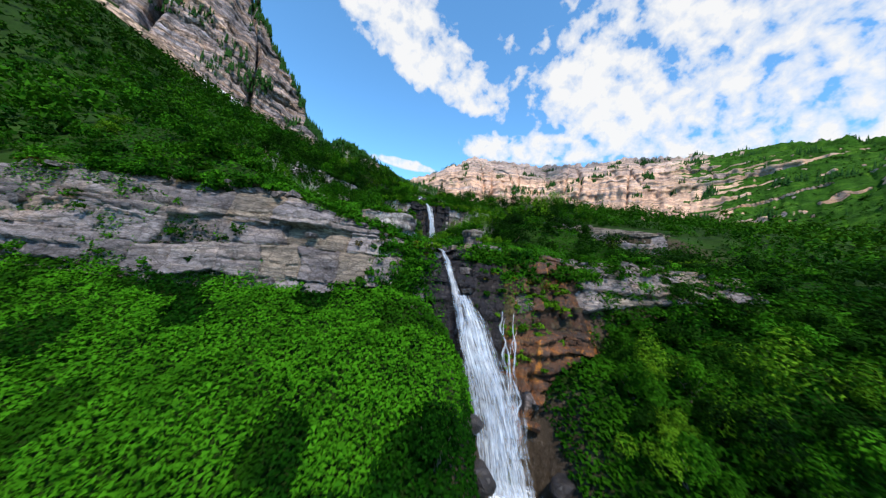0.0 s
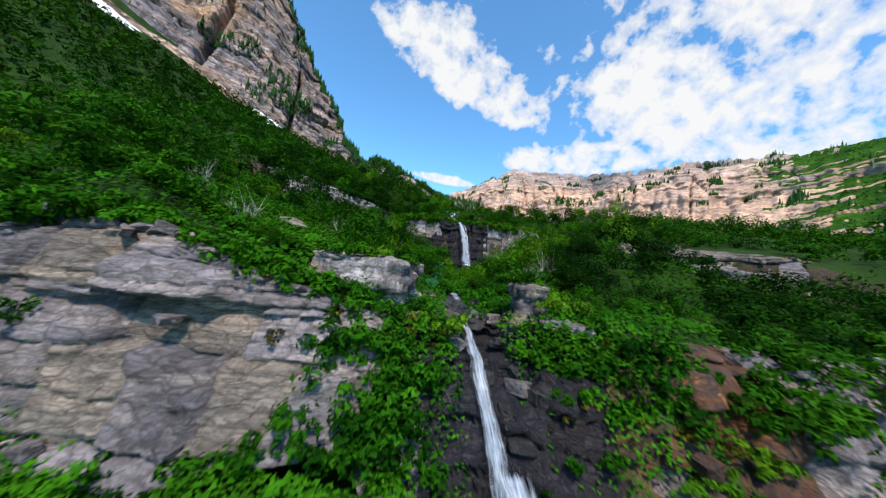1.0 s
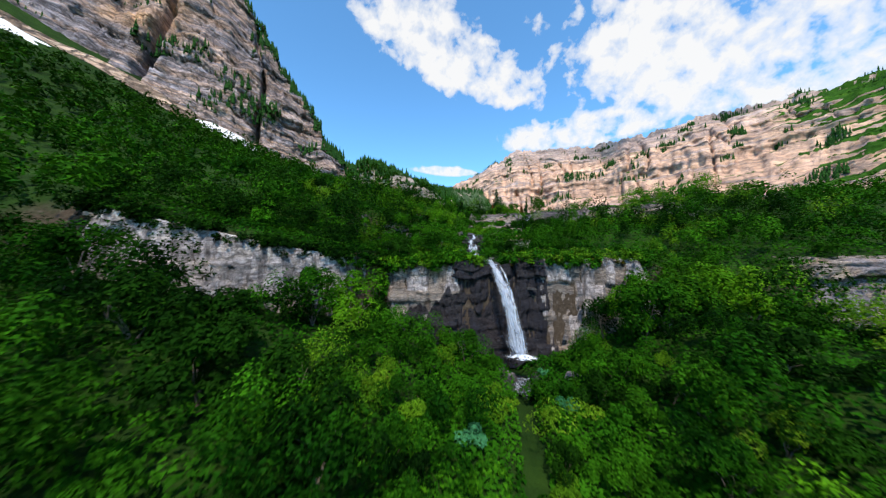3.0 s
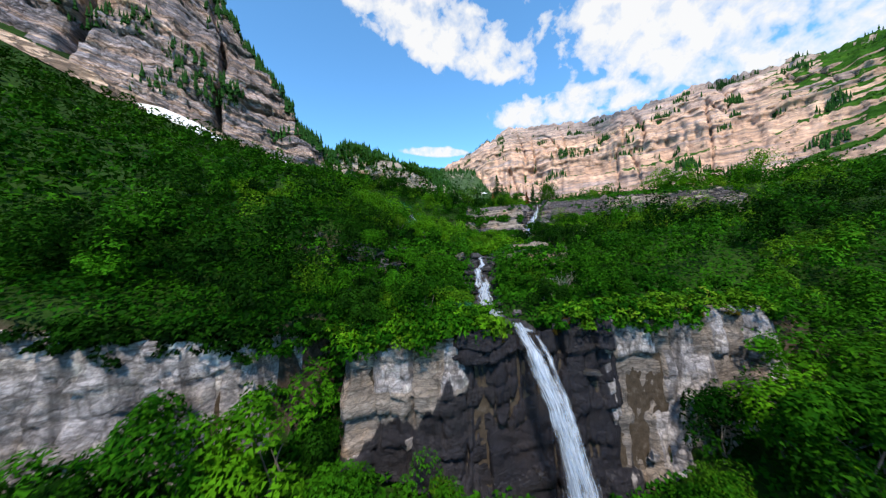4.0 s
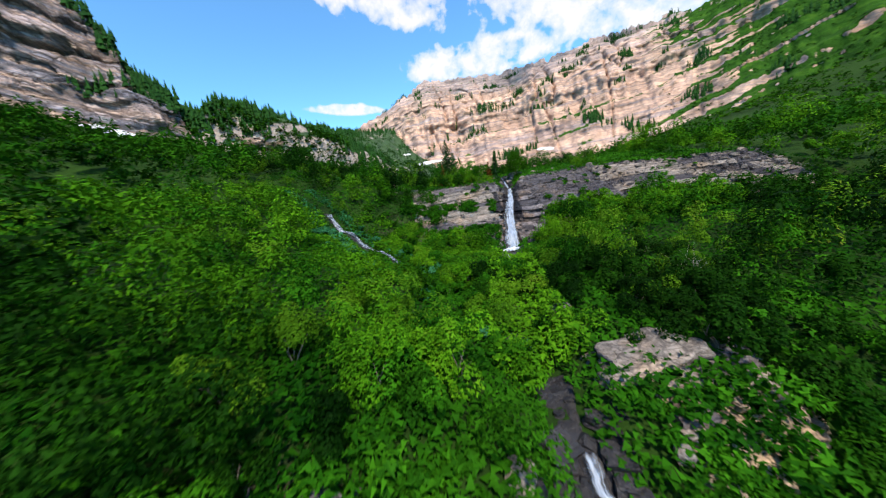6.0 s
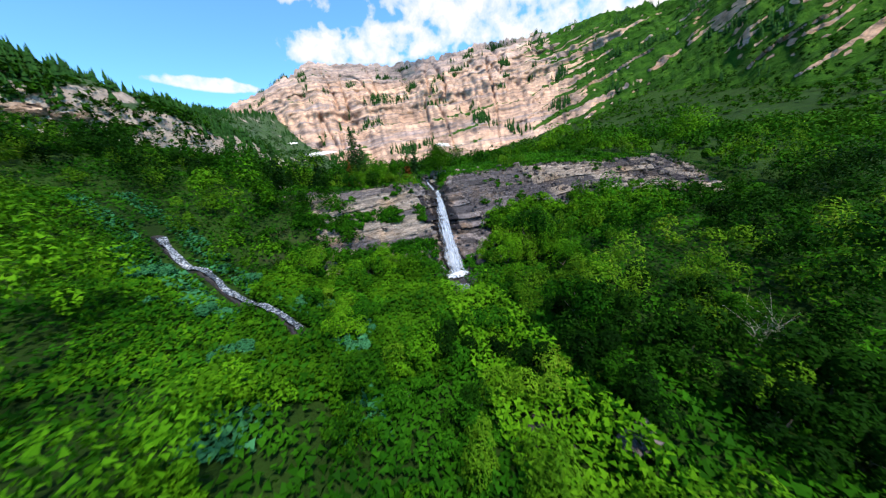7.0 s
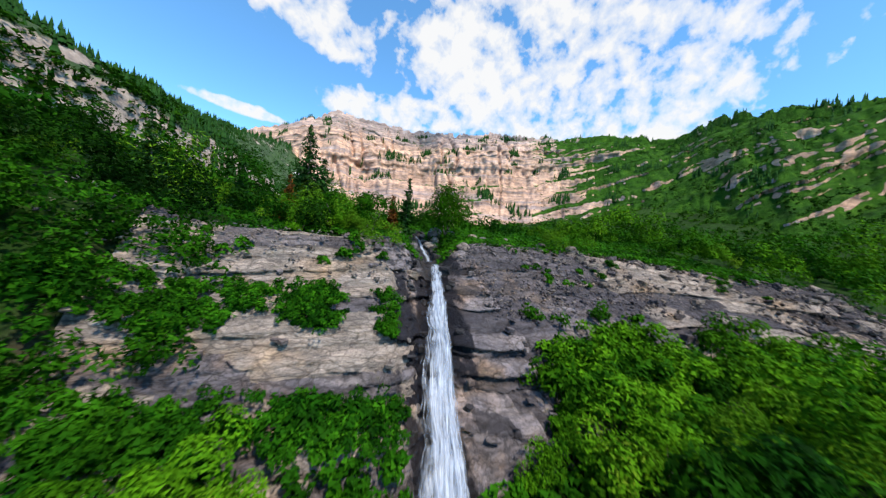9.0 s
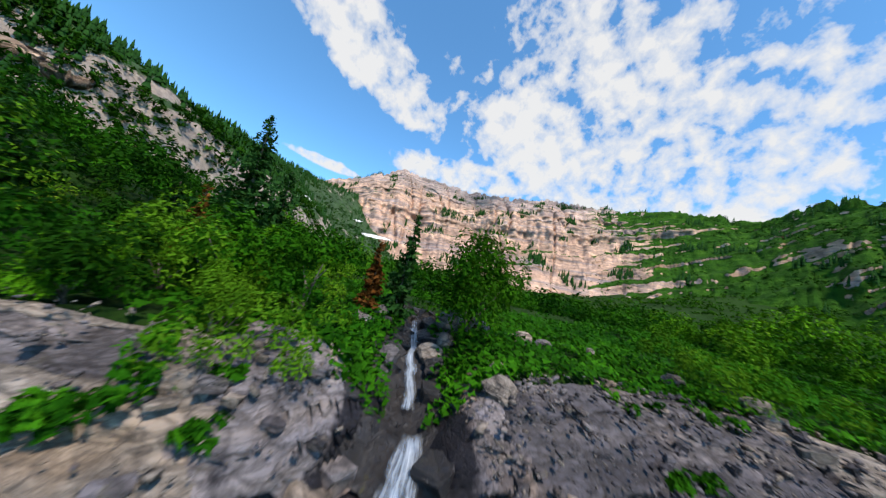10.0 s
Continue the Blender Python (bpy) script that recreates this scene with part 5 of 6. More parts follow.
# ---- plants rooted on the rock faces ----
def ledge_plants(k, x0, x1, v0, v1, n, low, high, mat, seed, per=100, size=0.195, name="ledge_shrubs", keep=0.5):
    g = np.random.default_rng(seed)
    x, v = g.uniform(x0, x1, n), g.uniform(v0, v1, n)
    y, z = face_at(k, x, v)
    ok = (value_noise(x / 1.9, z / 1.1, 0, seed + 3) > keep) & (np.abs(x - creek_x(y)) > 1.3)
    x, y, z = x[ok], y[ok], z[ok]
    r = g.uniform(low, high, len(x))
    thicket(name, x, y - 0.35, r, r * g.uniform(0.8, 1.2, len(x)), per, size, mat, "green plants rooted on rock ledges", seed, z=z - 0.15)


ledge_plants(1, -29, -4, 0.05, 0.95, 70, 0.35, 0.9, SHRUB, 201, keep=0.55)
ledge_plants(1, -4.6, -0.7, 0.05, 0.75, 60, 0.5, 1.0, HERB, 202, keep=0.2)
for cx, cy, cz, rad, n, mat, seed in ((-5.0, 24.4, 3.5, 2.3, 34, HERB, 221), (-4.6, 24.0, 3.4, 2.0, 16, YELLOW, 222), (-2.0, 23.6, 1.0, 1.6, 26, YELLOW, 223), (-2.4, 22.6, -0.2, 1.5, 26, HERB, 227), (1.9, 25.6, 3.2, 0.9, 8, HERB, 224), (3.2, 24.6, 2.1, 1.1, 10, YELLOW, 225), (4.9, 24.2, 1.3, 1.0, 9, HERB, 226)):
    g = np.random.default_rng(seed)
    x, y = cx + g.uniform(-1, 1, n) * rad, cy + g.uniform(-0.75, 0.75, n) * rad
    thicket("ledge_herbs", x, y, g.uniform(0.22, 0.5, n), g.uniform(0.2, 0.55, n), 90, 0.15, mat, "herbs and moss capping a rock outcrop", seed, z=np.full(n, cz - 0.1))
ledge_plants(1, -29, -3, 0.93, 1.12, 150, 0.15, 0.4, MOSS, 231, per=90, size=0.11, name="moss", keep=0.35)
ledge_plants(1, -9, 9, 0.55, 1.1, 110, 0.15, 0.4, MOSS, 232, per=90, size=0.11, name="moss", keep=0.4)
ledge_plants(2, -15, 10, 0.86, 1.05, 120, 0.15, 0.4, MOSS, 233, per=90, size=0.12, name="moss", keep=0.4)
ledge_plants(1, 2.5, 12, 0.6, 1.05, 90, 0.3, 0.8, SHRUB, 203, keep=0.4)
ledge_plants(1, -3, 6, 0.5, 1.1, 70, 0.3, 0.75, HERB, 229, keep=0.3)
ledge_plants(1, 3.5, 9, 0.1, 0.6, 60, 0.2, 0.5, YELLOW, 220, keep=0.45)
ledge_plants(1, 10, 28, 0.0, 0.8, 120, 0.7, 1.6, SHRUB, 204, keep=0.3)
# Shade along this western ledge is put into the leaf colour.
ledge_plants(2, -37, -14, 0.75, 1.6, 300, 0.4, 0.9, DARK_SHADED, 205, keep=0.25)
ledge_plants(2, -15, 10, 0.78, 1.25, 260, 0.4, 1.1, HERB, 206, keep=0.25)
ledge_plants(2, -15, 10, 0.85, 1.2, 90, 0.5, 1.1, YELLOW, 216, keep=0.3)
ledge_plants(2, -14, -6.5, 0.9, 2.6, 170, 0.5, 1.0, BRIGHT, 230, keep=0.25)
ledge_plants(1, -29, -4, 0.85, 1.2, 200, 0.4, 1.0, HERB, 217, keep=0.4)
ledge_plants(2, -17.2, -14.4, 0.0, 1.0, 50, 0.5, 1.1, SHRUB, 207, keep=0.1)
ledge_plants(3, -26, 6, 0.0, 1.0, 460, 0.4, 1.1, HERB, 208, keep=0.35)
ledge_plants(4, -13, -0.2, 0.42, 0.66, 420, 0.25, 0.6, HERB, 209, per=190, size=0.10, keep=0.25)
ledge_plants(4, -13, -0.2, 0.10, 0.26, 200, 0.25, 0.6, HERB, 228, per=190, size=0.10, keep=0.25)
ledge_plants(4, 5.0, 24, -0.1, 0.36, 190, 0.8, 1.7, BRIGHT, 218, per=320, keep=0.12)
ledge_plants(4, 7.0, 30, -0.1, 0.30, 110, 0.8, 1.6, SHRUB, 219, per=320, keep=0.2)
ledge_plants(4, -14, -0.8, -0.05, 0.22, 170, 0.3, 0.8, HERB, 210, keep=0.38)
ledge_plants(4, -16, -8, 0.0, 1.0, 110, 0.6, 1.3, SHRUB, 214, keep=0.3)
ledge_plants(2, 9, 23, 0.0, 1.0, 90, 0.8, 1.7, SHRUB, 215, keep=0.15)
ledge_plants(4, -12, 3, 0.75, 1.0, 60, 0.25, 0.6, HERB, 211, keep=0.55)
ledge_plants(4, 5.5, 20, 0.12, 0.5, 110, 0.35, 0.9, SHRUB, 212, keep=0.48)
ledge_plants(4, 9, 30, 0.7, 1.0, 70, 0.25, 0.6, HERB, 213, keep=0.55)


# ---- falling water ----
def ribbon(name, pts, widths, thick, mat, parent, seed, label=""):
    """A bowed strand of water that follows pts; its UV map runs with the flow, in metres."""
    g = np.random.default_rng(seed)
    pts = np.asarray(pts, float)
    n, m = 60, 11
    t = np.linspace(0, len(pts) - 1, n)
    c = np.stack([np.interp(t, np.arange(len(pts)), pts[:, k]) for k in range(3)], 1)
    for _ in range(4):
        c[1:-1] = 0.25 * c[:-2] + 0.5 * c[1:-1] + 0.25 * c[2:]
    w = np.interp(t, np.linspace(0, len(pts) - 1, len(widths)), widths)
    c[:, 0] += 0.16 * fbm(np.linspace(0, 5, n), seed * 1.7, 0, 3, seed) * np.linspace(0, 1, n) ** 0.5
    w = w * (1 + 0.25 * fbm(np.linspace(0, 7, n), seed * 2.3, 0, 3, seed + 1))
    s = np.linspace(-1, 1, m)
    ragged = 1 + 0.2 * fbm(t[:, None] * 1.7, np.sign(s)[None] * 3, 0, 3, seed)
    X = c[:, 0:1] + 0.5 * w[:, None] * s * ragged
    Y = c[:, 1:2] - thick * (1 - s**2) + 0.02 * g.normal(0, 1, (n, m))
    Z = c[:, 2:3] + 0.0 * s
    faces = grid_faces(n, m)
    me = mesh_from(name, np.stack([X, Y, Z], -1), faces, mat=mat, smooth=True)
    run = np.concatenate([[0], np.cumsum(np.linalg.norm(np.diff(c, axis=0), axis=1))])
    uv = np.stack([0.5 * w[:, None] * s + 7.3 * seed, run[:, None] + 0 * s], -1).reshape(-1, 2)
    layer = me.uv_layers.new(name="flow")
    layer.data.foreach_set("uv", uv[faces.ravel()].astype(np.float32).ravel())
    side = me.color_attributes.new("side", "FLOAT_COLOR", "POINT")
    ends = np.maximum(np.abs(s)[None] + 0 * w[:, None], np.clip(1 - np.minimum(run, run[-1] - run)[:, None] / 0.5, 0, 1))
    side.data.foreach_set("color", np.repeat(ends.reshape(-1, 1), 4, 1).astype(np.float32).ravel())
    return child(name, me, parent, label)


def splash(parent, x, y, z, r, seed):
    """The churned mound of foam where the water lands."""
    nr, na = 14, 40
    R_, A = np.meshgrid(np.linspace(0, 1, nr), np.linspace(0, 2 * np.pi, na, endpoint=False), indexing="ij")
    X, Y = x + 1.1 * r * R_ * np.cos(A), y + 0.8 * r * R_ * np.sin(A)
    Z = z + r * (0.20 * np.exp(-((R_ / 0.5) ** 2)) * (0.7 + 0.6 * fbm(X * 3, Y * 3, 0, 3, seed)) + 0.05 * fbm(X * 5, Y * 5, 0, 3, seed + 1))
    quads = [(i * na + j, (i + 1) * na + j, (i + 1) * na + (j + 1) % na, i * na + (j + 1) % na) for i in range(nr - 1) for j in range(na)]
    me = mesh_from("splash", np.stack([X, Y, Z], -1), quads, mat=FOAM, smooth=True)
    side = me.color_attributes.new("side", "FLOAT_COLOR", "POINT")
    side.data.foreach_set("color", np.repeat(R_.reshape(-1, 1), 4, 1).astype(np.float32).ravel())
    return child("splash", me, parent, "white foam at the foot of the fall")


def waterfall(label, strands, foot, seed):
    thing = empty("waterfall", 0, 0, 0)
    tagged(thing, label, "waterfall", "waterfalls")
    for k, (pts, widths, thick, mat) in enumerate(strands):
        ribbon("strand", pts, widths, thick, mat, thing, seed + k)
    if foot:
        splash(thing, *foot, seed)
    return thing


def down_creek(y0, y1, off=0.0, lift=0.35, out=0.75, n=14):
    """A line of water running down the creek's bed from y0 to y1."""
    y = np.linspace(y0, y1, n)
    x = creek_x(y) + off
    return [(a, b - out, c + lift) for a, b, c in zip(x, y, land(x, y, False))]


waterfall("white waterfall dropping over a dark two-tier rock step", [
    (down_creek(27.2, 20.8), [0.3, 0.5, 0.7, 0.85], 0.12, FALL),
    ([(1.5, 20.9, -2.1), (1.9, 19.2, -2.9), (2.7, 17.6, -5.6), (3.7, 16.0, -9.0), (4.1, 15.0, -11.3)], [1.2, 2.1, 2.7, 3.0, 3.2], 0.35, FALL),
    ([(1.5, 20.7, -2.2), (2.4, 18.8, -3.4), (3.5, 17.0, -6.6), (4.6, 15.3, -10.4), (4.9, 14.6, -11.3)], [1.0, 2.3, 3.2, 3.6, 3.8], 0.45, THIN_FALL),
    ([(1.3, 20.7, -2.2), (1.6, 18.7, -3.8), (2.4, 17.0, -7.0), (3.2, 15.2, -11.3)], [0.6, 1.2, 1.7, 2.0], 0.3, THIN_FALL),
    ([(2.4, 19.0, -3.6), (3.4, 17.2, -6.0), (4.7, 15.6, -10.0), (5.1, 14.8, -11.3)], [0.6, 1.5, 2.0, 2.2], 0.3, THIN_FALL),
], (4.2, 15.0, -11.3, 1.9), 51)


def trickles(tops, z1, seed):
    """Broken strands that zigzag down a stained wall and draw together lower down."""
    g = np.random.default_rng(seed)
    out = []
    for x, z, w in tops:
        n = 13
        u = np.linspace(0, 1, n)
        px = x + (4.95 - x) * 0.6 * u + np.where((u > 0) & (u < 1), g.normal(0, 0.13, n), 0)
        pz = z + (z1 - z) * u
        py = 18.9 - 2.9 * u - 0.25 * np.sin(3.1 * u)
        out.append((list(zip(px, py, pz)), w * (0.5 + 1.6 * u) * g.uniform(0.45, 1.5, n), 0.07, THIN_FALL))
    return out


waterfall("thin threads of water on rust-stained rock", trickles([(4.0, -2.5, 0.34), (4.25, -3.0, 0.24), (4.75, -2.6, 0.3), (4.9, -3.4, 0.2), (4.5, -4.6, 0.4)], -10.2, 521), None, 52)
waterfall("slender waterfall leaping from an overgrown ledge", [
    ([(-5.2, 63.6, 12.0), (-4.6, 61.6, 11.1), (-3.8, 60.3, 8.4), (-3.0, 59.4, 4.3)], [0.7, 1.1, 1.5, 2.0], 0.25, FALL),
    ([(-5.1, 63.4, 11.9), (-4.4, 61.4, 10.9), (-3.5, 60.1, 8.0), (-2.7, 59.2, 4.3)], [0.5, 1.2, 1.9, 2.6], 0.35, THIN_FALL),
    ([(-4.3, 63.2, 11.5), (-3.8, 61.6, 10.5), (-3.2, 60.6, 8.0), (-2.6, 59.7, 4.3)], [0.25, 0.45, 0.7, 1.0], 0.1, THIN_FALL),
], (-2.8, 59.1, 4.3, 1.3), 53)
waterfall("small white rush of water between shrubs", [
    (down_creek(34.6, 30.6, 0.0, 0.45, 0.0, 12), [0.4, 0.8, 0.6, 1.0, 0.9], 0.08, FALL),
], None, 57)
waterfall("small stepped cascade tumbling between dark boulders", [
    (down_creek(73.4, 70.8, 0.0, 0.4, 0.7, 8), [0.5, 0.7, 0.9], 0.12, FALL),
    (down_creek(71.2, 69.2, -0.25, 0.4, 0.8, 8), [0.5, 1.0, 0.7], 0.12, FALL),
    (down_creek(69.8, 67.4, 0.2, 0.5, 0.9, 8), [0.7, 1.4, 1.6], 0.2, FALL),
    (down_creek(67.6, 65.4, 0.1, 0.55, 1.1, 8), [1.3, 2.2, 2.3], 0.3, FALL),
    (down_creek(66.0, 63.4, 0.1, 0.3, 0.4, 8), [1.2, 0.8, 0.8], 0.08, FALL),
    (down_creek(70.2, 68.0, 0.35, 0.45, 1.0, 6), [0.5, 0.9, 1.0], 0.12, THIN_FALL),
], None, 54)
waterfall("tall white waterfall widening down dark ledges", [
    (down_creek(112.2, 98.2, 0.0, 0.4, 0.9, 16), [0.7, 1.2, 1.8, 2.2, 2.4], 0.35, FALL),
    (down_creek(111.4, 98.0, -0.2, 0.45, 1.0, 14), [0.7, 1.5, 2.2, 2.6, 2.8], 0.45, THIN_FALL),
    (down_creek(108.0, 98.2, 0.3, 0.45, 1.0, 14), [0.3, 0.7, 1.0, 1.3], 0.4, THIN_FALL),
    (down_creek(118.0, 112.2, -0.1, 0.3, 0.2, 8), [0.4, 0.5, 0.5], 0.1, FALL),
], (-1.3, 97.3, 15.7, 1.2), 55)


def creek_bed(y0, y1, wide, line=creek_x):
    """Rough dark rock along the creek's channel."""
    yy, s = np.arange(y0, y1, 0.16), np.linspace(-1, 1, 26)
    xx = line(yy)
    X = xx[:, None] + 0.5 * wide * s * (1 + 0.25 * fbm(yy / 1.3, 0, 0, 3, 97))[:, None]
    Y = yy[:, None] + 0 * s
    cut = np.floor(3.5 * value_noise(X / 0.8, Y / 0.8, 0, 98)) / 3.5
    Z = land(X, Y) + 0.16 + 0.34 * (cut - 0.4) + 0.07 * fbm(X * 2, Y * 2, 0, 3, 99) - 0.5 * np.abs(s) ** 6
    ob = new("creek_bed", mesh_from("creek_bed", np.stack([X, Y, Z], -1), grid_faces(len(yy), 26), mat=WET))
    return tagged(ob, "dark wet broken rock of the creek bed", "creek bed", kind="structure")


creek_bed(24.5, 31, 2.2)
creek_bed(30.5, 34.8, 1.5)
creek_bed(57, 60.5, 4)
creek_bed(63, 76, 1.6)
creek_bed(94, 99, 4.5)
creek_bed(91.2, 105, 1.0, west_stream)
creek_bed(110, 121, 2.4)


def stream(name, fx, y0, y1, width, lift, label):
    """A strip of running water laid along a bed."""
    yy = np.linspace(y0, y1, int(abs(y1 - y0) / 0.15) + 2)
    xx = fx(yy)
    s = np.linspace(-1, 1, 7)
    w = width * (0.65 + 0.7 * value_noise(yy / 0.9, 0, 0, 77))
    X = xx[:, None] + 0.5 * w[:, None] * (s + 0.12 * fbm(yy / 0.8, 0, 0, 2, 79)[:, None])
    Y = yy[:, None] + 0 * s
    Z = land(xx, yy)[:, None] + lift + 0.08 * fbm(X * 1.5, Y * 1.5, 0, 3, 78)
    ob = new(name, mesh_from(name, np.stack([X, Y, Z], -1), grid_faces(len(yy), 7), mat=CREEK, smooth=True))
    return tagged(ob, label, "water", kind="structure")


stream("creek", creek_x, 57, 59.6, 1.6, 0.25, "foaming mountain creek between shrubs")
stream("creek", creek_x, 94.5, 97, 1.8, 0.2, "foaming mountain creek between shrubs")
stream("creek", creek_x, 2, 15.5, 3.0, 0.4, "dark pool and creek under the lowest fall")
stream("side_stream", west_stream, 91.4, 104.3, 0.46, 0.40, "white side stream running down a green slope")


# ---- conifers ----
def conifer_mesh(name, height, radius, tiers, mat, seed, bare_share=0.0, size=0.34):
    """Drooping whorls of short needle sprays round a spire."""
    g = np.random.default_rng(seed)
    P, D, S = [], [], []
    for k in range(tiers):
        f = (k + 0.5) / tiers
        zz = height * (0.08 + 0.92 * f)
        rr = radius * (1 - f) ** 0.85 * g.uniform(0.7, 1.15) + 0.06
        for b in range(int(6 + 5 * (1 - f))):
            if g.random() < bare_share:
                continue
            a = g.uniform(0, 6.28)
            L = rr * g.uniform(0.65, 1.15)
            q = np.linspace(0.15, 1, max(3, int(9 * (1 - f) + 3)))
            P.append(np.stack([np.cos(a) * L * q, np.sin(a) * L * q, zz - 0.28 * L * q + 0.12 * L * q**3], 1) + g.normal(0, 0.05, (len(q), 3)))
            D.append(np.tile([np.cos(a) * 0.3, np.sin(a) * 0.3, 1.0], (len(q), 1)))
            S.append(size * (0.6 + 0.6 * (1 - f)) * np.ones(len(q)))
    P, D, S = np.concatenate(P), np.concatenate(D), np.concatenate(S)
    co = np.concatenate([leaves(P, D, S, 0.5, 0.1, 0.5, g), leaves(P + g.normal(0, 0.06, P.shape), D, S, 0.5, 0.1, 0.9, g)])
    return mesh_from(name, co, np.arange(4 * len(co)).reshape(-1, 4), mat=mat)


def conifer(x, y, height, radius, seed, label, mat=NEEDLES, lean=(0, 0), tiers=22, bare_share=0.0, name="fir_tree"):
    z = float(land(x, y)) - 0.15
    ob = empty(name, x, y, z)
    ob.matrix_basis = Matrix.LocRotScale((x, y, z), Euler((radians(lean[0]), radians(lean[1]), 0)), (1, 1, 1))
    v, q = tube([(0, 0, 0), (0.03, 0, height * 0.4), (0, 0.02, height * 0.75), (0, 0, height)], 0.018 * height, 0.01, 8)
    child("trunk", mesh_from("trunk", v, q, mat=BARK, smooth=True), ob, "straight brown trunk")
    child("crown", conifer_mesh("crown", height, radius, tiers, mat, seed, bare_share), ob)
    return tagged(ob, label, "conifer", "conifers above the upper fall")


conifer(-4.4, 119.5, 7.8, 2.3, 61, "dark green pointed fir standing among shrubs", tiers=36)
conifer(-5.6, 118.6, 3.6, 0.9, 62, "small fir with rust-brown dead needles", RUST, tiers=14, bare_share=0.45)
conifer(-3.2, 120.8, 5.8, 2.0, 63, "dark green fir beside a taller one", tiers=20)
conifer(3.3, 117.6, 5.2, 0.85, 64, "thin sparse fir leaning over the fall", tiers=18, bare_share=0.45, lean=(0, 3))
conifer(2.1, 117.2, 3.2, 0.55, 65, "small dying fir with orange needles", RUST, tiers=13, bare_share=0.4)
conifer(-14.5, 121, 6.0, 1.6, 66, "dark fir among dense shrubs", tiers=20)
conifer(-9.5, 124, 5.0, 1.4, 67, "dark fir among dense shrubs", tiers=18)


def far_trees(name, pts, heights, label, seed):
    """A stand of distant spires: three ragged leaf skirts a tree."""
    g = np.random.default_rng(seed)
    V, T_ = [], []
    ring = 6
    at = 0
    for tier, (z0, z1, rr) in enumerate(((0.0, 0.5, 0.19), (0.28, 0.78, 0.14), (0.55, 1.0, 0.09))):
        n = len(pts)
        a = np.linspace(0, 2 * np.pi, ring, endpoint=False)[None] + g.uniform(0, 6, (n, 1))
        rad = heights[:, None] * rr * g.uniform(0.6, 1.25, (n, ring))
        base = np.stack([pts[:, 0:1] + rad * np.cos(a), pts[:, 1:2] + rad * np.sin(a), pts[:, 2:3] + heights[:, None] * (z0 + g.uniform(-0.05, 0.05, (n, ring)))], -1)
        tip = np.stack([pts[:, 0], pts[:, 1], pts[:, 2] + heights * z1], -1)[:, None]
        V.append(np.concatenate([base, tip], 1).reshape(-1, 3))
        o = at + np.arange(n)[:, None] * (ring + 1)
        j = np.arange(ring)
        T_.append(np.stack([o + j, o + (j + 1) % ring, o + ring + 0 * j], -1).reshape(-1, 3))
        at += n * (ring + 1)
    ob = new(name, mesh_from(name, np.concatenate(V), tris=np.concatenate(T_), mat=NEEDLES))
    return tagged(ob, label, "conifers", kind="stuff")


def pick_points(pts, n, seed, weight):
    g = np.random.default_rng(seed)
    flat = pts.reshape(-1, 3)
    w = np.clip(weight(pts).reshape(-1), 0, None)
    i = g.choice(len(flat), n, p=w / w.sum())
    return flat[i] + g.normal(0, 1, (n, 3)) * [0.8, 0.8, 0.2], g


def clump(p, s, seed, lo):
    return np.clip(value_noise(p[..., 0] / s, p[..., 1] / s, p[..., 2] / s, seed) - lo, 0, 1)


pts, g = pick_points(SPUR, 2600, 71, lambda p: (0.5 * clump(p, 22, 3, 0.55) + 0.35 * np.exp(-((np.linspace(-0.7, 1, 60)[None] / 0.06) ** 2))) / (1 + (p[..., 1] / 500) ** 2))
far_trees("spur_conifers", pts - [0, 0, 0.4], g.uniform(2.4, 4.8, len(pts)) * np.clip(1 + (pts[:, 1] - 180) / 380, 0.9, 3), "dark conifers along the wooded spur", 72)
vv = np.linspace(0, 1, CLIFF.shape[1])[None]
uu = np.linspace(0, 1, CLIFF.shape[0])[:, None]
edge = np.exp(-(((vv - 0.99) / 0.05) ** 2)) * 1.2
pts, g = pick_points(SPUR[:, 21:], 2600, 77, lambda p: clump(p, 15, 4, 0.35) / (1 + (p[..., 1] / 300) ** 2))
r = g.uniform(1.2, 2.4, len(pts)) * np.clip(1 + (pts[:, 1] - 180) / 250, 0.9, 4)
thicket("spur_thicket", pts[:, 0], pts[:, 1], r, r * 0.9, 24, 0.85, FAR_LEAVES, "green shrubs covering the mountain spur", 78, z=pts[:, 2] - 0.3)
pts, g = pick_points(CLIFF, 2200, 73, lambda p: (clump(p, 13, 6, 0.62) * 3.0 * (vv > 0.15) + 0.8 * edge * (uu < 0.5)) * np.exp(-uu * 2.2))
far_trees("cliff_conifers", pts - [0, 0, 0.5], 2.0 + 3.4 * g.random(len(pts)) ** 2, "dark conifers clinging to the cliff", 74)
az_of = np.degrees(np.arctan2(WALL[..., 0], WALL[..., 1] - 60))
pts, g = pick_points(WALL, 3000, 75, lambda p: clump(p, 38, 9, 0.70) * (p[..., 2] > 60) * (1 - 0.8 * step((az_of - 44) / 12)))
far_trees("ridge_conifers", pts - [0, 0, 1], g.uniform(8, 15, len(pts)), "scattered conifers on the far wall", 76)


flat = np.gradient(np.hypot(WALL[..., 0], WALL[..., 1] - 60), axis=1) / np.maximum(0.2, np.gradient(WALL[..., 2], axis=1))
pts, g = pick_points(WALL, 4600, 79, lambda p: clump(p, 45, 11, 0.30) * step((az_of - 36) / 14) * (p[..., 2] > 40) * (flat > 0.9))
r = g.uniform(1.6, 3.8, len(pts))
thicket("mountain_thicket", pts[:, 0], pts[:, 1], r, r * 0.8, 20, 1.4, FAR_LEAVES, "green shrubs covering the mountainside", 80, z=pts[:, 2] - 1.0)


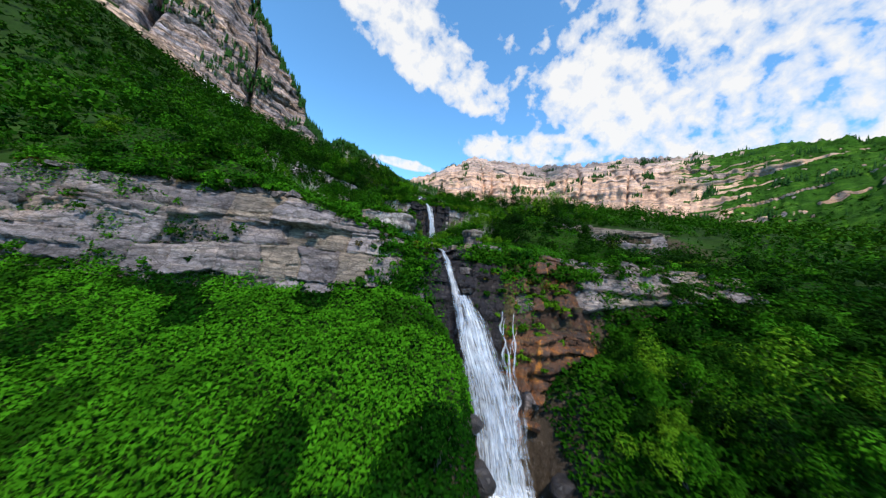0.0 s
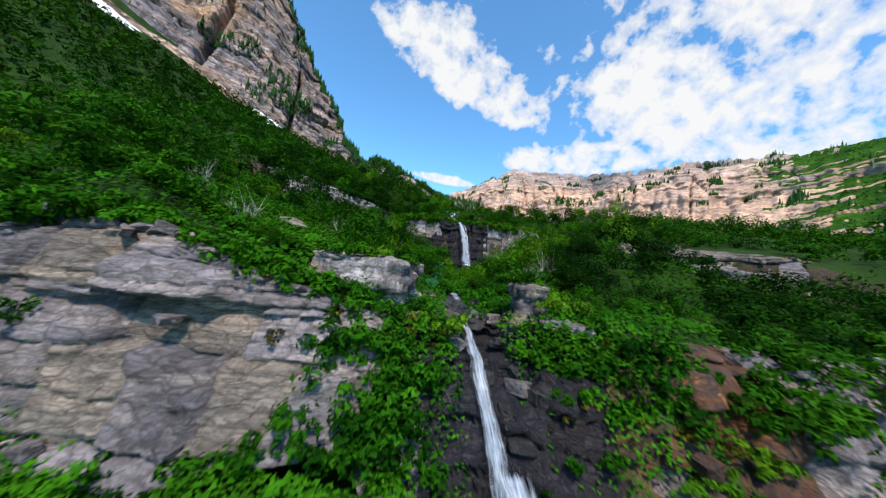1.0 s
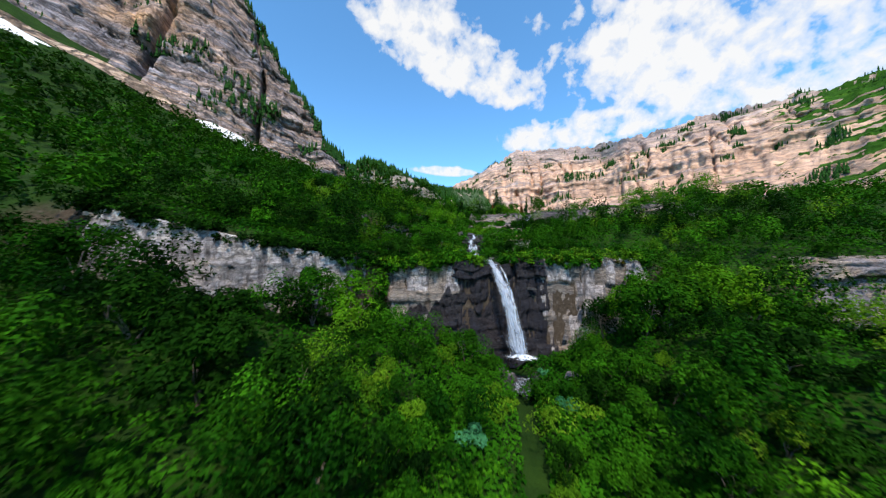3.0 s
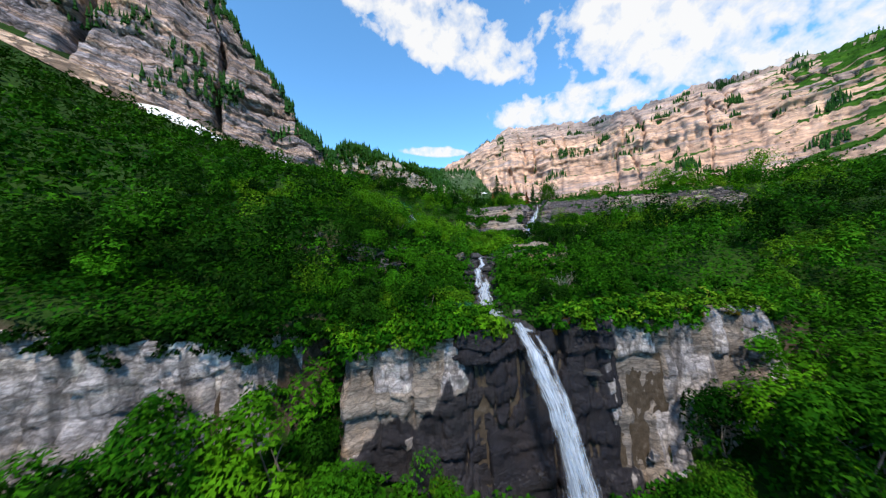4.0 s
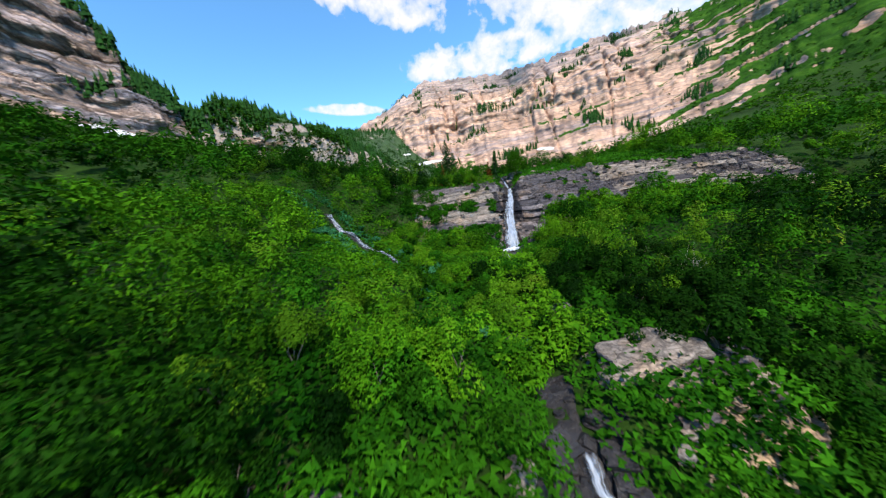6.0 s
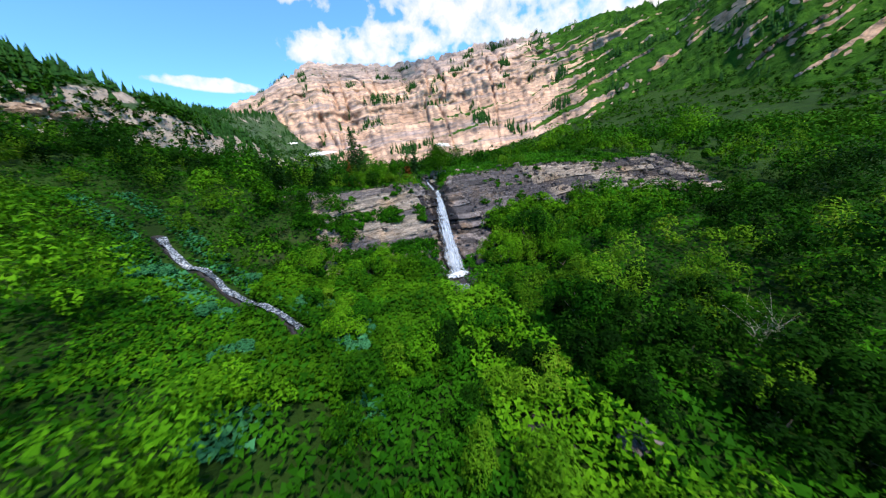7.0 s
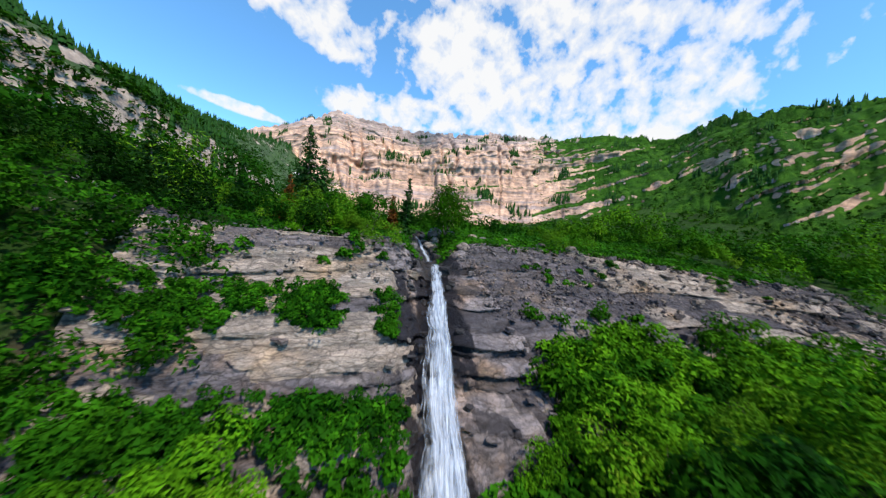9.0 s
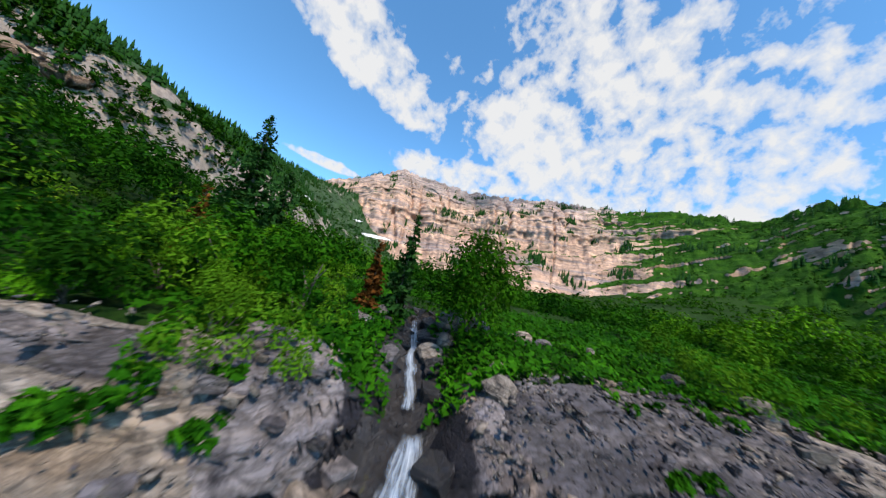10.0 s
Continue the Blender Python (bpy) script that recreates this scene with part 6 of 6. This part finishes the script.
def hill_rock(az, up, wide, high, seed, WALL=WALL):
    """A tan outcrop on the eastern mountainside, found by bearing and slope angle from the valley's middle."""
    a, e = np.degrees(np.arctan2(WALL[..., 0] + 7, WALL[..., 1] - 88)), np.degrees(np.arctan2(WALL[..., 2] - 24, np.hypot(WALL[..., 0] + 7, WALL[..., 1] - 88)))
    i = np.argmin(((a - az) ** 2 + (e - up) ** 2).ravel())
    x, y, z = (float(q) for q in WALL.reshape(-1, 3)[i])
    ob = bedded_rock(0, 0, 0, wide / 10, wide / 16, high / 10, 0, seed, FAR_TAN, FAR_TAN, "tan limestone outcrop on the green mountainside", bed=0.35, run=0.5, square=3.0)
    ob.matrix_basis = pose(x, y, z - 0.55 * high, 0, 0, -az + 6 * math.sin(seed)) @ Matrix.Diagonal((10, 10, 10, 1))


for k, (az, up, wide, high) in enumerate(((-21.5, 13.6, 9, 5), (-19, 14.0, 8, 5), (-27, 12.6, 8, 5), (-30, 13.0, 9, 5), (-34, 13.6, 10, 6), (-22.5, 11.4, 8, 4), (-18, 10.8, 10, 5))):
    hill_rock(az, up, wide, high, 640 + k, SPUR)


def talus():
    """The apron of pale scree along the foot of the cliff."""
    n, m = 160, 16
    t, v = np.linspace(0, 1, n), np.linspace(0, 1, m)
    bx = np.interp(t, [0, 0.12, 0.22, 0.34, 0.5, 0.7], [-66, -80, -100, -122, -155, -205])
    by = np.interp(t, [0, 0.12, 0.22, 0.34, 0.5, 0.7], [176, 156, 138, 121, 92, 50])
    wide = 1.0 + 8 * value_noise(t * 16, 0, 0, 91) ** 2
    X = bx[:, None] + 0.66 * wide[:, None] * (v * 1.4 - 0.4)
    Y = by[:, None] - 0.75 * wide[:, None] * (v * 1.4 - 0.4)
    Z = land(X, Y) + 1.6 * (1 - v) ** 1.5 + 0.35 + 0.35 * fbm(X / 3, Y / 3, 0, 4, 92)
    ob = new("scree_apron", mesh_from("scree_apron", np.stack([X, Y, Z], -1), grid_faces(n, m), mat=FAR_TAN))
    return tagged(ob, "pale scree apron along the foot of the cliff", "scree", kind="structure")


talus()


def boulder(x, y, r, mat, seed, label="pale weathered boulder among shrubs", sink=0.35):
    bm = bmesh.new()
    bmesh.ops.create_icosphere(bm, subdivisions=3, radius=1.0)
    g = random.Random(seed)
    flat = [(Vector((g.gauss(0, 1), g.gauss(0, 1), g.gauss(0, 1))).normalized(), g.uniform(0.62, 0.92)) for _ in range(11)]
    for v in bm.verts:
        for n_, d in flat:
            over = v.co.dot(n_) - d
            if over > 0:
                v.co -= n_ * over
        v.co *= 1 + 0.05 * noise.noise(v.co * 2.5 + Vector((seed, 0, 0)))
        v.co = Vector((v.co.x * 1.15 * r, v.co.y * 0.95 * r, v.co.z * 0.8 * r))
    me = bpy.data.meshes.new("boulder")
    bm.to_mesh(me)
    bm.free()
    me.materials.append(mat)
    ob = new("boulder", me)
    ob.matrix_basis = pose(x, y, float(land(x, y)) + r * (0.8 - sink), 0, 0, g.uniform(0, 360))
    return tagged(ob, label, "boulder", "boulders")


for k, (x, y, r, m) in enumerate(((5.6, 110.9, 0.5, PALE), (4.6, 114.6, 0.55, PALE), (5.3, 115.2, 0.45, PALE), (6.2, 112.4, 0.35, PALE), (6.0, 116.6, 0.8, ROCK), (7.0, 116.0, 0.5, ROCK), (9.4, 116.2, 0.55, PALE), (10.4, 116.0, 0.4, ROCK), (12.5, 115.4, 0.35, PALE), (14.8, 113.2, 0.5, ROCK), (16.6, 111.4, 0.55, PALE), (3.0, 114.0, 0.5, ROCK), (-8.6, 68.2, 0.5, WET), (-6.1, 69.6, 0.45, WET), (-8.4, 70.5, 0.4, WET), (-6.2, 67.2, 0.4, WET), (2.2, 15.2, 0.6, WET), (2.6, 13.6, 0.8, WET), (6.9, 14.6, 0.7, WET), (5.6, 12.6, 0.5, WET), (1.2, 97.4, 0.5, WET), (-3.0, 97.2, 0.5, WET), (1.6, 98.6, 0.6, WET), (0.8, 58.6, 0.6, ROCK), (-11.0, 68.4, 0.35, PALE), (-12.2, 67.0, 0.3, PALE))):
    boulder(x, y, r, m, 300 + k, "dark wet boulder in the creek" if m is WET else "pale weathered boulder among shrubs")


bank = boulder(-14.2, 31.0, 1.15, PALE, 340, "large white boulder on a green bank", 0.55)
bank.scale = (1.25, 0.9, 0.6)


def creek_stones():
    """Dark wet stones that line the creek where its bed is open to view."""
    g = np.random.default_rng(88)
    for y0, y1, n in ((22, 31, 46), (57, 60, 10), (63, 75, 56), (78, 84, 16), (95, 99, 18), (108, 121, 70)):
        for _ in range(n):
            y = g.uniform(y0, y1)
            d = g.normal(0, 0.75)
            x = float(creek_x(y)) + d
            s = g.uniform(0.25, 0.75) * (1.15 if abs(d) > 0.5 else 0.7)
            kind = WET if abs(d) < 0.9 else (ROCK, PALE, SLATE, WET)[int(g.integers(0, 4))]
            ob = new("creek_stone", STONES[kind.name][int(g.integers(0, 7))])
            ob.matrix_basis = Matrix.LocRotScale((x, y, float(land(x, y)) + 0.18 * s), Euler((g.normal(0, 0.3), g.normal(0, 0.3), g.uniform(0, 6.28))), (s * 1.2, s, s * 0.7))
            tagged(ob, "wet dark stone lying in the creek bed" if kind is WET else "weathered grey stone beside the creek", "stone", "stones in the creek")


creek_stones()


def dead_shrub(x, y, height, spread, seed, lift=0.0):
    ob = empty("dead_shrub", x, y, float(land(x, y)) + lift)
    for k in range(5):
        child("branch", limbs_mesh("branch", 1, height, spread, 0.013, DEADWOOD, seed + k, 8), ob, m=Euler((0, 0, 1.25 * k)).to_matrix().to_4x4())
    return tagged(ob, "bleached leafless shrub with bare grey branches", "dead shrub", "dead shrubs")


for k, (x, y, h, sp) in enumerate(((-13.8, 37.6, 2.2, 0.9), (-12.6, 38.4, 1.8, 0.9), (3.4, 34.5, 2.4, 1.5), (4.8, 35.8, 2.2, 1.4), (3.2, 29.5, 1.5, 1.0), (-16.5, 26.5, 2.2, 1.3), (-12.4, 25.2, 1.8, 1.4), (-1.6, 67.8, 1.8, 1.2), (-0.6, 68.4, 1.5, 1.1), (3.6, 80.5, 1.9, 1.2))):
    dead_shrub(x, y, h, sp, 400 + 9 * k)
plant(shrub_kind("rounded_bush", 21, 2.3, 3.7, 7000, 0.15, BRIGHT, "dense rounded green bush above the fall", 26), 6.1, 115.1, float(land(6.1, 115.1)) + 0.1, 0.4, 1.0)
plant(KINDS[1], -0.2, 114.2, float(land(-0.2, 114.2)) - 0.1, 1.4, 1.1)
plant(KINDS[0], -2.6, 115.0, float(land(-2.6, 115.0)) - 0.1, 2.4, 1.3)
plant(KINDS[1], -10.2, 62.6, float(land(-10.2, 62.6)) - 0.1, 2.0, 0.95)
plant(KINDS[1], 6.5, 60.5, float(land(6.5, 60.5)) - 0.1, 0.9, 1.6)
plant(KINDS[0], 9.8, 61.5, float(land(9.8, 61.5)) - 0.1, 0.2, 1.6)
plant(KINDS[1], 5.2, 95.5, float(land(5.2, 95.5)) - 0.1, 3.9, 1.45)


for x, y, turn, size in ((-10.5, 44.5, 0.5, 1.45), (-13.2, 46.5, 1.7, 1.6), (-16.2, 45.2, 2.9, 1.7), (-18.6, 47.6, 3.8, 1.75), (-21.4, 46.4, 5.0, 1.75), (-24.2, 48.2, 0.9, 1.8), (-27.4, 47.4, 2.2, 1.6), (-30.4, 48.8, 3.3, 1.6), (4.6, 50.5, 1.2, 1.3), (8.4, 52.0, 2.6, 1.4)):
    plant(KINDS[(0, 1, 4)[int(turn * 10) % 3]], x, y, float(land(x, y)) - 0.15, turn, size)
for x, y, turn, size in ((4.4, 63.2, 0.3, 1.25), (6.6, 62.8, 1.9, 1.6), (9.2, 62.6, 4.1, 1.75), (12.0, 62.4, 2.7, 1.8), (7.8, 60.4, 5.2, 1.5), (14.8, 62.0, 0.8, 1.7), (-15.4, 56.6, 2.2, 1.75), (-17.6, 54.6, 3.4, 1.5)):
    plant(KINDS[6 if size > 1.55 else 1], x, y, float(land(x, y)) - 0.15, turn, size)
gen = np.random.default_rng(19)
for k in range(34):
    y = float(gen.uniform(89, 103))
    x = float(west_stream(y)) + float(gen.uniform(1.6, 3.2) if k % 3 else gen.uniform(-4.4, -1.8))
    plant(KINDS[5], x, y, float(land(x, y)) - 0.1, float(gen.uniform(0, 6)), float(gen.uniform(0.45, 0.85)), "herb mounds beside the stream")
snow_patch(-106, 129, 12, 5.5, 42, 81, 2.8)
snow_patch(-83, 151, 6, 2.8, 50, 82, 2.2)
snow_patch(-145, 93, 9, 3.5, 40, 83, 2.0)
snow_patch(-52, 250, 9, 2.5, 80, 88, 1.5, SPUR)
snow_patch(-40, 330, 12, 3.5, 70, 89, 1.8, SPUR)
snow_patch(8, 545, 24, 9, 10, 84, 2, 80)
snow_patch(190, 520, 14, 8, -20, 85, 2, 72)
snow_patch(-52, 640, 40, 9, 5, 86, 2, 112)


# ---- high cloud ----
def cloud_layer():
    """One thin sheet of broken cloud high over the basin."""
    m, nt = material("broken_cloud")
    pos = position(nt)
    body = None
    for cx, cy, turn, half_long, half_wide in ((-110, 1350, 52, 560, 190), (1350, 1330, 20, 1150, 800), (560, 2200, -10, 520, 330), (-480, 2850, 30, 330, 150), (2900, 1700, 10, 900, 600)):
        mp = node(nt, "ShaderNodeMapping", Vector=pos, Location=(cx, cy, 900), Rotation=(0, 0, radians(turn)), Scale=(half_long, half_wide, 1))
        mp.vector_type = "TEXTURE"
        ln = node(nt, "ShaderNodeVectorMath", i0=mp.outputs[0])
        ln.operation = "LENGTH"
        d = math_n(nt, "SUBTRACT", 1.0, ln.outputs["Value"])
        body = d if body is None else math_n(nt, "MAXIMUM", body, d)
    body = math_n(nt, "MINIMUM", math_n(nt, "MAXIMUM", body, -0.6), 0.22)
    aim = node(nt, "ShaderNodeVectorMath", i0=pos)
    aim.operation = "NORMALIZE"
    puff = noise_tex(nt, aim.outputs[0], 21.0, 4.0, 0.55, 0.15)
    wide = noise_tex(nt, aim.outputs[0], 4.0, 3.0, 0.55, 0.2)
    k = math_n(nt, "ADD", math_n(nt, "MULTIPLY", body, 0.55), math_n(nt, "ADD", math_n(nt, "MULTIPLY", puff, 0.80), math_n(nt, "MULTIPLY", wide, 0.60)))
    a = ramp(nt, k, (0.69, (0, 0, 0)), (0.77, (0.55, 0.55, 0.55)), (0.90, (0.97, 0.97, 0.97)))
    e = node(nt, "ShaderNodeEmission", Color=(1.0, 1.0, 1.0, 1), Strength=0.31)
    tr = node(nt, "ShaderNodeBsdfTransparent")
    mix = node(nt, "ShaderNodeMixShader", Fac=a)
    nt.links.new(tr.outputs[0], mix.inputs[1])
    nt.links.new(e.outputs[0], mix.inputs[2])
    finish(m, nt, mix.outputs[0])
    q = np.linspace(-1, 1, 9)
    X, Y = np.meshgrid(q * 3600, 900 + q * 3200, indexing="ij")
    Z = 900 + 0 * X
    ob = new("cloud_layer", mesh_from("cloud_layer", np.stack([X, Y, Z], -1), grid_faces(9, 9), mat=m, smooth=True))
    return tagged(ob, "broken white cloud in a blue sky", "cloud", kind="structure")


cloud_layer()
